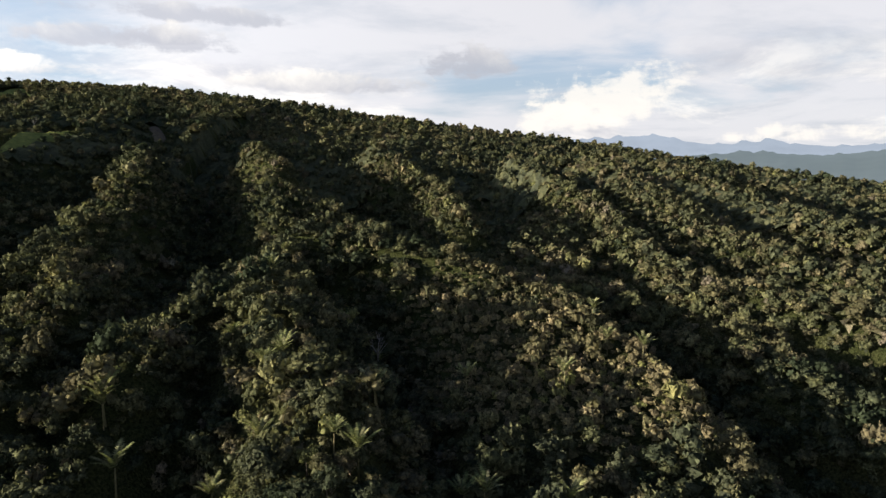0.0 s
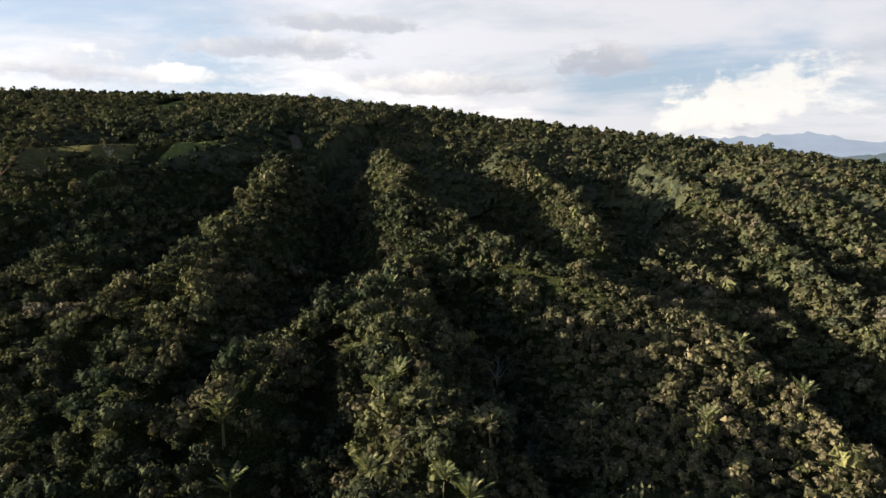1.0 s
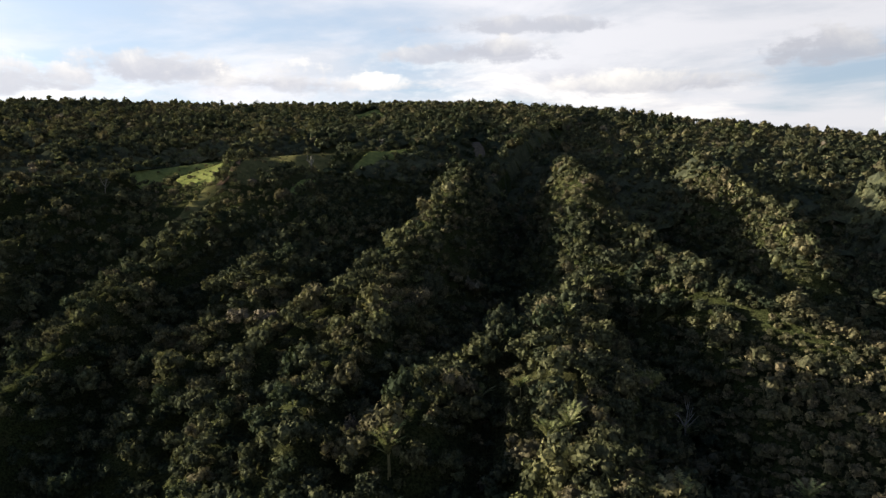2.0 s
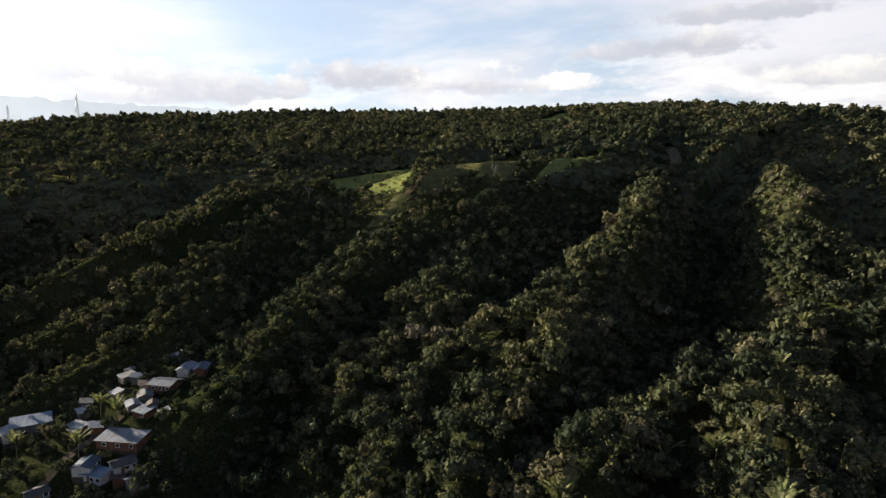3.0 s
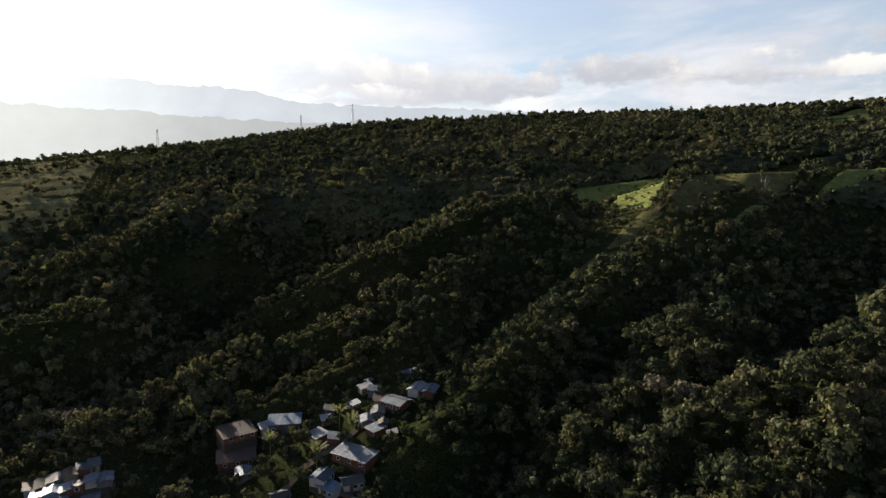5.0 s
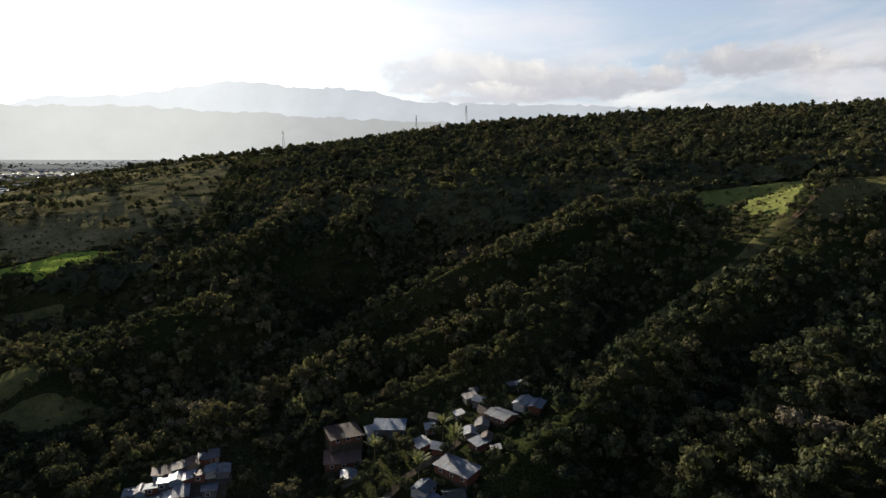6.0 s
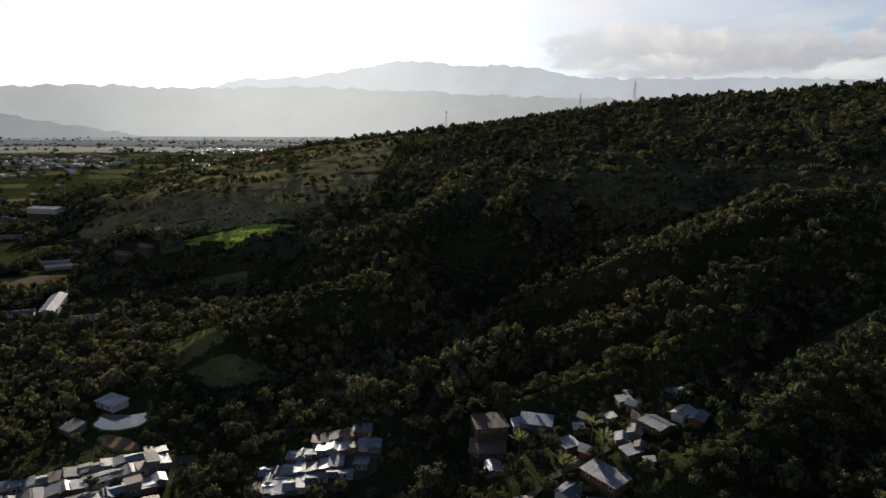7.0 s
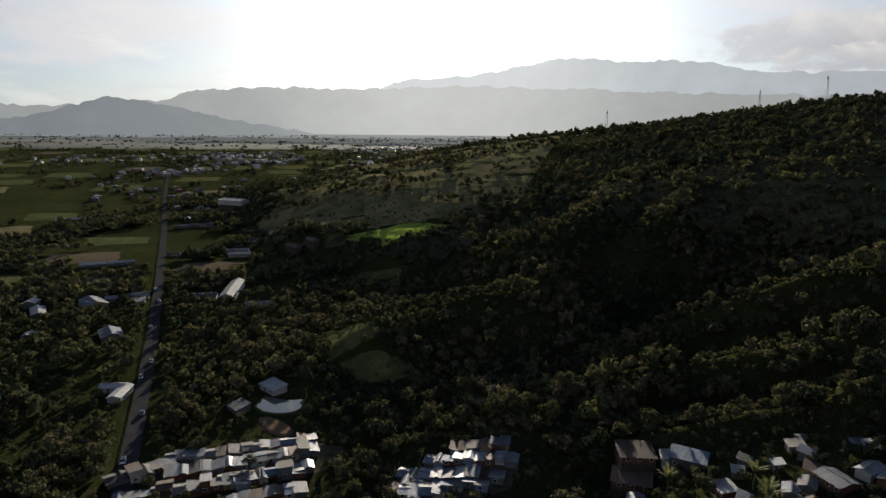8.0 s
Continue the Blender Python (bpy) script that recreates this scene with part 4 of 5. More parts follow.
def house(x, y, long, deep, wall, rise, turn, roof_mat, wall_mat, label, kind="gable", windows=2, name="house", group="", over=0.45, z=None):
    """A house, its long side along its own x. Roof: gable (ridge along x) or shed (falls to -y)."""
    if group == "buildings along the valley road":
        wall *= 0.72
    ob = new(name)
    c, s = math.cos(radians(turn)), math.sin(radians(turn))
    px = np.array([[x + u * c - v * s, y + u * s + v * c] for u in (-long / 2, long / 2) for v in (-deep / 2, deep / 2)])
    hs = ground_height(px[:, 0], px[:, 1])
    low = float(hs.min())
    top = max(low * 0.65 + float(hs.max()) * 0.35, float(hs.max()) - 1.3)
    base = top if z is None else z
    ob.matrix_basis = pose(x, y, base, 0, 0, turn)
    tagged(ob, label, "house", group=group)
    open_by = 1.3 if group == HAMLET else 5.0 if group in ("buildings along the valley road", "village houses of the plain") else 2.0
    stops = max(1, round(long / deep))
    for k in range(stops):
        u = (k - (stops - 1) / 2) * deep
        CLEAR.append((x + u * c, y + u * s, min(long, deep) / 2 + open_by))
    a, b = long / 2, deep / 2
    bm = bmesh.new()
    sink = -0.1
    bm_foot = bmesh.new()
    box(bm_foot, -a - 0.06, a + 0.06, -b - 0.06, b + 0.06, low - base - 0.4, 0.12)
    part("plinth", bm_foot, M_PLINTH, ob)
    if kind == "gable":
        pts = [(-b, sink), (b, sink), (b, wall), (0, wall + rise), (-b, wall)]
    else:
        pts = [(-b, sink), (b, sink), (b, wall + rise), (-b, wall)]
    ends = [[bm.verts.new((u, p, q)) for p, q in pts] for u in (-a, a)]
    bm.faces.new(ends[0][::-1])
    bm.faces.new(ends[1])
    for i in range(len(pts)):
        j = (i + 1) % len(pts)
        bm.faces.new((ends[0][i], ends[0][j], ends[1][j], ends[1][i]))
    part("wall", bm, wall_mat, ob)
    ea, eb = a + over, b + over
    lift = 0.12
    bm = bmesh.new()
    if kind == "gable":
        drop = rise * eb / b
        peak = wall + rise + lift
        slab(bm, [(-ea, -eb, peak - drop), (ea, -eb, peak - drop), (ea, 0, peak), (-ea, 0, peak)], 0.07)
        slab(bm, [(-ea, 0, peak), (ea, 0, peak), (ea, eb, peak - drop), (-ea, eb, peak - drop)], 0.07)
        roof = part("roof", bm, roof_mat, ob)
        bm = bmesh.new()
        box(bm, -ea - 0.03, ea + 0.03, -0.18, 0.18, peak - 0.02, peak + 0.05)
        part("ridge_cap", bm, roof_mat, roof)
    else:
        per = rise / (2 * b)
        slab(bm, [(-ea, -eb, wall + lift - per * over), (ea, -eb, wall + lift - per * over), (ea, eb, wall + rise + lift + per * over), (-ea, eb, wall + rise + lift + per * over)], 0.07)
        part("roof", bm, roof_mat, ob)
    bm = bmesh.new()
    dx = -a * 0.25
    box(bm, dx - 0.45, dx + 0.45, -b - 0.04, -b + 0.02, 0.0, 2.05)
    part("door", bm, M_DOOR, ob)
    for side in (-1, 1):
        for k in range(windows):
            u = -a + long * (k + 0.5) / windows + 0.35
            if side < 0 and abs(u - dx) < 1.0:
                continue
            y0, y1 = (b - 0.02, b + 0.035) if side > 0 else (-b - 0.035, -b + 0.02)
            bm = bmesh.new()
            box(bm, u - 0.6, u + 0.6, y0, y1, 0.95, 2.0)
            win = part("window", bm, M_FRAME, ob)
            bm = bmesh.new()
            box(bm, u - 0.5, u + 0.5, y0 - 0.012, y1 + 0.012, 1.05, 1.9)
            part("pane", bm, M_GLASS, win)
    return ob


# hillside hamlet in the draw
house(-211.1, 70.3, 9.6, 5.8, 3.2, 0.8, 76, R_BLUE, W_GREY, "long hall with blue-grey metal roof beside trees", "shed", 4, group=HAMLET)
house(-212.8, 64.5, 5.3, 2.8, 3.0, 0.5, 2, R_WHITE, W_WHITE, "white annex at the end of the long hall", "shed", 1, group=HAMLET)
house(-202.3, 81.6, 2.8, 2.7, 2.2, 0.5, 88, R_WHITE, W_GREY, "small hut with bright metal roof", "shed", 1, group=HAMLET)
house(-194.4, 77.2, 5.2, 4.1, 2.1, 0.6, 20, R_WHITE, W_BRICK, "long low brick shelter with pale patched roof", "shed", 3, group=HAMLET)
house(-189.0, 80.9, 4.5, 2.9, 2.1, 0.5, 164, R_ZINC, W_BRICK, "brick lean-to with dark zinc roof", "shed", 1, group=HAMLET)
house(-176.9, 83.7, 11.5, 5.6, 2.5, 0.8, 36, R_ZINC, W_BRICK, "brick house under a broad bright zinc roof", "shed", 3, group=HAMLET)
house(-173.9, 73.9, 5.4, 4.4, 2.4, 0.6, 137, R_BLUE, W_WHITE, "white house with blue-grey roof", "gable", 2, group=HAMLET)
house(-170.2, 74.9, 5.8, 3.3, 2.4, 0.5, 26, R_BLUE, W_WHITE, "white house with faded blue sheet roof", "shed", 3, group=HAMLET)
house(-169.0, 80.8, 5.2, 4.5, 2.3, 0.7, 87, R_CREAM, W_WHITE, "white house with patched roof and dark windows", "gable", 3, group=HAMLET)
house(-166.4, 78.8, 3.4, 2.5, 2.2, 0.5, 160, R_RUST, W_BRICK, "red-walled house with rusty patched roof", "shed", 2, group=HAMLET)
house(-199.6, 110.8, 6.8, 3.7, 2.6, 0.6, 136, R_WHITE, W_WHITE, "white gabled house with pale metal roof", "gable", 2, group=HAMLET)
house(-196.0, 114.0, 6.3, 3.7, 2.3, 0.6, 142, R_ZINC, W_BRICK, "brick wing with zinc roof under trees", "gable", 1, group=HAMLET)
house(-195.5, 102.5, 7.4, 6.4, 2.4, 0.8, 32, R_ZINC, W_BRICK, "brick house under a plain blue-grey zinc roof", "gable", 3, group=HAMLET)
house(-201.2, 98.9, 5.6, 3.8, 2.2, 0.6, 161, R_RUST, W_CREAM, "cream hut with brownish sheet roof", "shed", 1, group=HAMLET)
house(-194.5, 96.0, 5.1, 3.6, 2.2, 0.6, 160, R_CREAM, W_GREY, "grey block house with dull sheet roof", "gable", 1, group=HAMLET)
house(-191.9, 91.8, 4.8, 3.6, 2.1, 0.6, 346, R_ZINC, W_GREY, "small block house with weathered zinc roof", "gable", 1, group=HAMLET)
house(-184.4, 92.1, 4.4, 4.0, 2.1, 0.6, 17, R_ZINC, W_BRICK, "brick shack with stained zinc roof", "shed", 2, group=HAMLET)
house(-178.9, 95.3, 2.6, 2.3, 2.1, 0.5, 349, R_WHITE, W_GREY, "tiny shed with pale bent sheet roof", "shed", 1, group=HAMLET)
house(-186.2, 95.0, 3.2, 2.6, 2.1, 0.5, 159, R_RUST, W_GREY, "grey hut with rust-streaked roof", "gable", 1, group=HAMLET)
house(-215.3, 98.0, 4.2, 3.9, 2.1, 0.6, 3, R_CREAM, W_GREY, "shack of loose pale sheets", "shed", 1, group=HAMLET)
house(-210.5, 99.6, 4.5, 3.4, 2.1, 0.6, 155, R_ZINC, W_GREY, "hut with zinc sheets among bushes", "shed", 1, group=HAMLET)
house(-219.1, 100.3, 2.6, 2.3, 2.1, 0.5, 354, R_ZINC, W_GREY, "little zinc shed beside bushes", "shed", 1, group=HAMLET)
house(-212.2, 115.2, 4.0, 3.5, 2.2, 0.6, 351, R_WHITE, W_GREY, "last small hut with pale roof under trees", "gable", 1, group=HAMLET)
house(-214.2, 112.1, 3.4, 2.3, 2.1, 0.5, 347, R_ZINC, W_GREY, "little zinc shed beside a far hut", "shed", 1, group=HAMLET)
house(-205.3, 91.6, 3.0, 2.3, 2.1, 0.5, 8, R_WHITE, W_GREY, "garden shed with bright sheet roof", "shed", 1, group=HAMLET)
house(-208.6, 84.2, 3.9, 2.9, 2.1, 0.5, 161, R_CREAM, W_GREY, "grey shack with faded sheet roof under trees", "shed", 1, group=HAMLET)
house(-213.2, 55.8, 9.9, 8.5, 2.1, 0.7, 102, R_RUST, W_BRICK, "large weathered house with dull brown patched roof", "shed", 3, group=HAMLET)
house(-206.6, 55.0, 10.7, 6.8, 2.4, 0.9, 86, R_RUST, W_BRICK, "long red-walled house with rusty roof", "shed", 3, group=HAMLET)
house(-193.2, 55.8, 5.5, 4.0, 2.2, 0.6, 356, R_ZINC, W_GREY, "grey cottage with stained zinc roof", "gable", 1, group=HAMLET)
house(-173.8, 62.9, 4.3, 3.9, 2.2, 0.6, 96, R_CREAM, W_GREY, "grey house with pale sheet roof below the track", "gable", 2, group=HAMLET)
house(-160.9, 81.2, 4.2, 3.9, 2.3, 0.6, 89, R_ZINC, W_GREY, "grey house with zinc roof in gardens", "gable", 2, group=HAMLET)
house(-167.4, 67.5, 4.0, 3.7, 2.2, 0.6, 92, R_RUST, W_BRICK, "low brick cottage with brown roof in gardens", "gable", 1, group=HAMLET)

# two estates of small row houses on the valley floor
ROOFS = [R_ZINC, R_ZINC, R_WHITE, R_CREAM, R_ZINC, R_RUST, R_ZINC, R_CREAM, R_BLUE, R_ZINC]
WALLS = [W_WHITE, W_CREAM, W_BRICK, W_GREY, W_BLUE, W_BRICK, W_GREY, W_GREY, W_BRICK, W_GREY]
WORDS = {R_ZINC: "zinc-roofed", R_WHITE: "pale-roofed", R_CREAM: "cream-roofed", R_RUST: "rusty-roofed", R_TILE: "orange-roofed", R_BLUE: "blue-roofed"}
FACES = {W_WHITE: "white", W_CREAM: "cream", W_BRICK: "brick", W_GREY: "grey block", W_BLUE: "pale blue"}
rng = random.Random(21)


def terrace(x0, y0, x1, y1, deep, group, gap=0.15):
    """A row of narrow houses from one end to the other."""
    length = math.hypot(x1 - x0, y1 - y0)
    turn = math.degrees(math.atan2(y1 - y0, x1 - x0))
    done = 0.0
    while done < length - 4:
        w = rng.uniform(2.6, 4.1)
        if rng.random() > 0.13:
            s = (done + w / 2) / length
            d = deep * rng.uniform(0.75, 1.0)
            roof, wall = rng.choice(ROOFS), rng.choice(WALLS)
            off = rng.uniform(-0.8, 0.8)
            nx, ny = -(y1 - y0) / length, (x1 - x0) / length
            across = rng.random() < 0.45
            kind = rng.choice(["shed", "shed", "gable"])
            house(x0 + (x1 - x0) * s + nx * off, y0 + (y1 - y0) * s + ny * off, d if across else w - gap, w - gap if across else d,
                  rng.uniform(1.75, 2.1) + (1.8 if rng.random() < 0.04 else 0), rng.uniform(0.35, 0.7), turn + (90 if across else 0) + rng.choice([0, 180]),
                  roof, wall, f"narrow {WORDS[roof]} {FACES[wall]} row house in a tight terrace", kind, 1, "row_house", group, 0.45)
        done += w


EST1, EST2 = "row houses of the estate by the road", "row houses of the crowded estate"
terrace(-169, -94.7, -185.5, -83, 6.2, EST1)
terrace(-178.5, -81.6, -207.7, -41.8, 6.2, EST1)
terrace(-185.6, -87.2, -213.9, -45.9, 5.6, EST1)
terrace(-168.8, -76.2, -194.1, -40.7, 5.6, EST1)
terrace(-171.4, -54.9, -185.4, -35, 5.6, EST1)
terrace(-188.7, -13.4, -193.7, 8.5, 5.6, EST2)
terrace(-198.1, -13.2, -200.4, 22.6, 5.6, EST2)
terrace(-179.9, -63.7, -197.3, -37.3, 5.0, EST1)
terrace(-162.5, -86.2, -174.4, -69.8, 5.0, EST1)
terrace(-193.5, -10.7, -196.9, 16.2, 4.6, EST2)
terrace(-205.8, -6.9, -207.6, 24.3, 5.2, EST2)
terrace(-212.6, -0.5, -215.8, 21.8, 5.2, EST2)

# buildings of the valley floor
VAL = "buildings along the valley road"
house(-245.6, -84.5, 10.5, 6.3, 3.4, 0.8, 62, R_WHITE, W_WHITE, "white shed with pale roof behind the pond", "shed", 2, "shed", VAL)
house(-226.6, -88, 7, 5.9, 2.9, 0.7, 62, R_BLUE, W_GREY, "low blue-roofed shelter at the pond", "shed", 1, "shed", VAL)
house(-223.5, -139.7, 12.6, 5, 3.4, 0.8, 20, R_WHITE, W_WHITE, "long white-roofed shed beside the road", "gable", 2, "shed", VAL)
house(-227.4, -147.1, 9.1, 5, 3.4, 0.8, 110, R_WHITE, W_WHITE, "white-roofed wing of a roadside shed", "gable", 2, "shed", VAL)
house(-281.7, -199.9, 15.4, 9.8, 4.1, 1.6, 50, R_BLUE, W_GREY, "grey house with pale blue gabled roof", "gable", 2, "house", VAL)
house(-327.3, -256.1, 19.6, 11.2, 3.8, 1.6, 60, R_ZINC, W_CREAM, "cream house with broad zinc roof", "gable", 3, "house", VAL)
house(-302.6, -270.7, 18.2, 7, 3.6, 1.2, 50, R_WHITE, W_GREY, "low grey building with pale roof", "gable", 3, "house", VAL)
house(-314.9, -289.9, 9.8, 7, 4.3, 1.6, 30, R_WHITE, W_GREY, "grey house with steep pale roof", "gable", 2, "house", VAL)
house(-302.4, -248.2, 5.6, 4.2, 3.1, 0.8, 50, R_WHITE, W_WHITE, "tiny white hut in a garden", "gable", 1, "house", VAL)
house(-269.1, -238.8, 7, 5, 3.1, 0.9, 30, R_WHITE, W_GREY, "small white-roofed cottage in scrub", "gable", 1, "house", VAL)
house(-348.2, -242, 12.6, 7, 3.8, 1.3, 130, R_WHITE, W_CREAM, "roadside house with bright white roof", "gable", 2, "house", VAL)
house(-338.3, -232.2, 8.4, 6.3, 3.6, 1.2, 40, R_WHITE, W_WHITE, "white roadside kiosk with pale roof", "shed", 1, "house", VAL)
house(-418.6, -346.7, 18, 6.5, 3.2, 1.1, 134, R_WHITE, W_GREY, "very long barn with bright white roof", "gable", 6, "barn", VAL)
house(-431.4, -331.6, 18, 6.5, 3.2, 1.1, 134, R_WHITE, W_GREY, "long poultry barn with pale roof", "gable", 5, "barn", VAL)
house(-588.3, -544, 31, 11, 4.6, 1.8, 128, R_WHITE, W_WHITE, "large white shed on the plain", "gable", 4, "shed", VAL)
house(-502.9, -273.8, 20, 7, 3.8, 1.2, 115, R_WHITE, W_CREAM, "long low workshop with white roof", "gable", 4, "workshop", VAL)
house(-487.5, -261.3, 18, 7, 3.8, 1.2, 122, R_WHITE, W_CREAM, "second white-roofed workshop in a yard", "gable", 4, "workshop", VAL)
house(-488.1, -209.6, 16, 6, 2.6, 1.0, 62, R_RUST, W_GREY, "brown-roofed farm shed below a field", "gable", 3, "shed", VAL)
house(-486.5, -191.8, 12, 5, 2.4, 0.9, 62, R_CREAM, W_GREY, "low grey farm store beside a field", "gable", 2, "shed", VAL)
house(-736.4, -433.1, 39, 20, 8.4, 1.8, 80, R_WHITE, W_WHITE, "big white factory hall with pale roof", "gable", 6, "factory", VAL)
# school: a long two-storey block with wings
house(-377.7, -193.4, 44, 8, 6.0, 1.4, 24, R_BLUE, W_BLUE, "long two-storey school block with pale blue roof", "gable", 7, "school", VAL)
house(-363.9, -204.6, 15, 6, 3.2, 1.1, 118, R_ZINC, W_WHITE, "low school wing with zinc roof", "gable", 4, "school", VAL)
house(-356.2, -160.9, 14, 8, 3.2, 1.1, 110, R_ZINC, W_WHITE, "low classroom wing with grey roof", "gable", 4, "school", VAL)
for (x0, y0), (x1, y1), n in [((-810.4, -595.4), (-811.7, -480.4), 9), ((-599.4, -419.6), (-633, -382.6), 6), ((-477.1, -318.6), (-482.9, -296.6), 3), ((-553.8, -295.9), (-523.4, -246), 5), ((-727.5, -492.5), (-725.3, -462), 3), ((-324.2, -261.9), (-350, -237.7), 3)]:
    # short rows of houses across the plain
    for k in range(n):
        s = (k + rng.uniform(0.2, 0.8)) / n
        roof, wall = rng.choice(ROOFS + [R_WHITE, R_WHITE]), rng.choice(WALLS)
        house(x0 + (x1 - x0) * s + rng.uniform(-5, 5), y0 + (y1 - y0) * s + rng.uniform(-5, 5), rng.uniform(6, 11), rng.uniform(4, 6.5), rng.uniform(2.4, 3.2), rng.uniform(0.6, 1.2), rng.uniform(100, 140),
              roof, wall, f"small {WORDS[roof]} {FACES[wall]} house in a village row", "gable", 2, "house", "village houses of the plain")
for k in range(46):
    # scattered houses and the far town
    if k < 20:
        x, y = -600 - rng.random() * 360, -420 - rng.random() * 270
    else:
        x, y = -780 - rng.random() * 590, -460 - rng.random() * 460
    roof, wall = rng.choice(ROOFS), rng.choice(WALLS)
    house(x, y, rng.uniform(8, 16), rng.uniform(6, 10), rng.uniform(2.8, 4.5), rng.uniform(0.8, 1.6), rng.uniform(40, 70), roof, wall,
          f"{WORDS[roof]} {FACES[wall]} house on the valley floor", "gable", 2, "house", "scattered houses of the plain")

# far town and farmsteads: too many to count
V, F, base = [], [], 0
rs_town = np.random.RandomState(3)
town_spots = []
for cx, cy, sx, sy, n in [(-2450, -840, 462, 168, 230), (-3500, -784, 588, 182, 160), (-1610, -1064, 224, 126, 90), (-1470, -868, 182, 98, 60), (-2100, -1610, 364, 126, 60),
                          (-1120, -868, 168, 84, 40), (-1890, -588, 224, 84, 50), (-3220, -2100, 420, 280, 30), (-1372, -1260, 280, 168, 40), (-1302, -462, 168, 70, 30)]:
    for k in range(n):
        town_spots.append((cx + rs_town.normal() * sx * 0.5, cy + rs_town.normal() * sy * 0.5))
for x, y in town_spots:
    z = float(ground_height(x, y))
    lx, ly, h, r = rs_town.uniform(3.5, 8), rs_town.uniform(3.5, 6), rs_town.uniform(3, 6), rs_town.uniform(0.8, 1.6)
    t = rs_town.uniform(0, math.pi)
    c, s = math.cos(t), math.sin(t)
    pts = [(u, v, w) for u in (-lx, lx) for v, w in ((-ly, -1), (ly, -1), (ly, h), (0, h + r), (-ly, h))]
    V += [(x + u * c - v * s, y + u * s + v * c, z + w) for u, v, w in pts]
    F += [[base + i for i in f] for f in ((4, 3, 2, 1, 0), (5, 6, 7, 8, 9), (1, 2, 7, 6), (2, 3, 8, 7), (3, 4, 9, 8), (4, 0, 5, 9))]
    base += 10
town = new("far_town", mesh_of("far_town", V, F, None))
m, nt, bsdf = material("far_walls_and_roofs", 0.5)
isl = nt.nodes.new("ShaderNodeNewGeometry").outputs["Random Per Island"]
nt.links.new(ramp_of(nt, isl, [(0, (0.14, 0.10, 0.08)), (0.5, (0.22, 0.21, 0.19)), (0.85, (0.34, 0.34, 0.34)), (1, (0.6, 0.6, 0.6))]), bsdf.inputs["Base Color"])
town.data.materials.append(m)
tagged(town, "distant town of small pale-roofed houses", "town", kind="stuff")

# the straight road and its markings
def ribbon(name, line, wide, mat, label, lift, kind="structure"):
    pts = []
    for (x0, y0), (x1, y1) in zip(line, line[1:]):
        n = max(2, int(math.hypot(x1 - x0, y1 - y0) / 6))
        pts += [(x0 + (x1 - x0) * k / n, y0 + (y1 - y0) * k / n) for k in range(n)]
    pts.append(line[-1])
    verts, faces = [], []
    for k, (x, y) in enumerate(pts):
        (xa, ya), (xb, yb) = pts[max(0, k - 1)], pts[min(len(pts) - 1, k + 1)]
        l = math.hypot(xb - xa, yb - ya)
        nx, ny = -(yb - ya) / l, (xb - xa) / l
        zz = max(float(ground_height(x + nx * u, y + ny * u)) for u in (-wide / 2, 0, wide / 2)) + lift
        for u in (-wide / 2, wide / 2):
            verts += [(x + nx * u, y + ny * u, zz), (x + nx * u, y + ny * u, zz - 0.8)]
    for k in range(len(pts) - 1):
        i = 4 * k
        faces += [(i, i + 2, i + 6, i + 4), (i + 1, i, i + 4, i + 5), (i + 2, i + 3, i + 7, i + 6)]
    return tagged(new(name, mesh_of(name, verts, faces, mat)), label, "road", kind=kind)


ribbon("road", ROAD, 5.8, M_ASPHALT, "straight grey asphalt road through the valley", 0.45)
ribbon("road_shoulder", ROAD, 7.0, M_GROUND, "dark overgrown verges along the road", 0.3)
ribbon("side_road", [(-417.1, -285.5), (-457.9, -249.7), (-489.7, -195.9)], 5, M_PATH, "pale dirt yard road to the workshops", 0.4)
ribbon("farm_track", [(-279.4, 278.2), (-292.3, 297.8), (-305.7, 318.8), (-385.1, 402.9)], 3.2, M_SOIL, "brown farm track beside the pasture", 0.5)
ribbon("footpath", [(-171.5, 57.6), (-181.3, 70.6), (-189.1, 85.8), (-196.3, 96.1), (-199.2, 105.7)], 2.4, M_PATH, "earth lane between hillside houses", 0.4)


def pond():
    ob = new("pond")
    ob.matrix_basis = pose(-236.4, -75.5, float(ground_height(-236.4, -75.5)) + 0.12, 0, 0, 62)
    tagged(ob, "still pale pond with an earth rim", "pond")
    CLEAR.append((-236.4, -75.5, 15))
    ang = np.arange(40) * 2 * math.pi / 40
    edge = 1 + 0.1 * bumps(np.cos(ang) * 2, np.sin(ang) * 2, 1.0, 6, 2)
    bm = bmesh.new()
    bm.faces.new([bm.verts.new((math.cos(t) * 9.2 * e, math.sin(t) * 8.4 * e, 0.0)) for t, e in zip(ang, edge)])
    part("water_surface", bm, M_WATER, ob)
    bm = bmesh.new()
    rings = [[bm.verts.new((math.cos(t) * (9.2 * e + g), math.sin(t) * (8.4 * e + g), h)) for t, e in zip(ang, edge)] for g, h in ((-0.3, -0.1), (0.3, 0.07), (0.9, 0.02), (1.6, -0.8))]
    for a, b in zip(rings, rings[1:]):
        for i in range(40):
            j = (i + 1) % 40
            bm.faces.new((a[i], b[i], b[j], a[j]))
    part("bank", bm, M_DRY, ob, "low grassy bank")


pond()


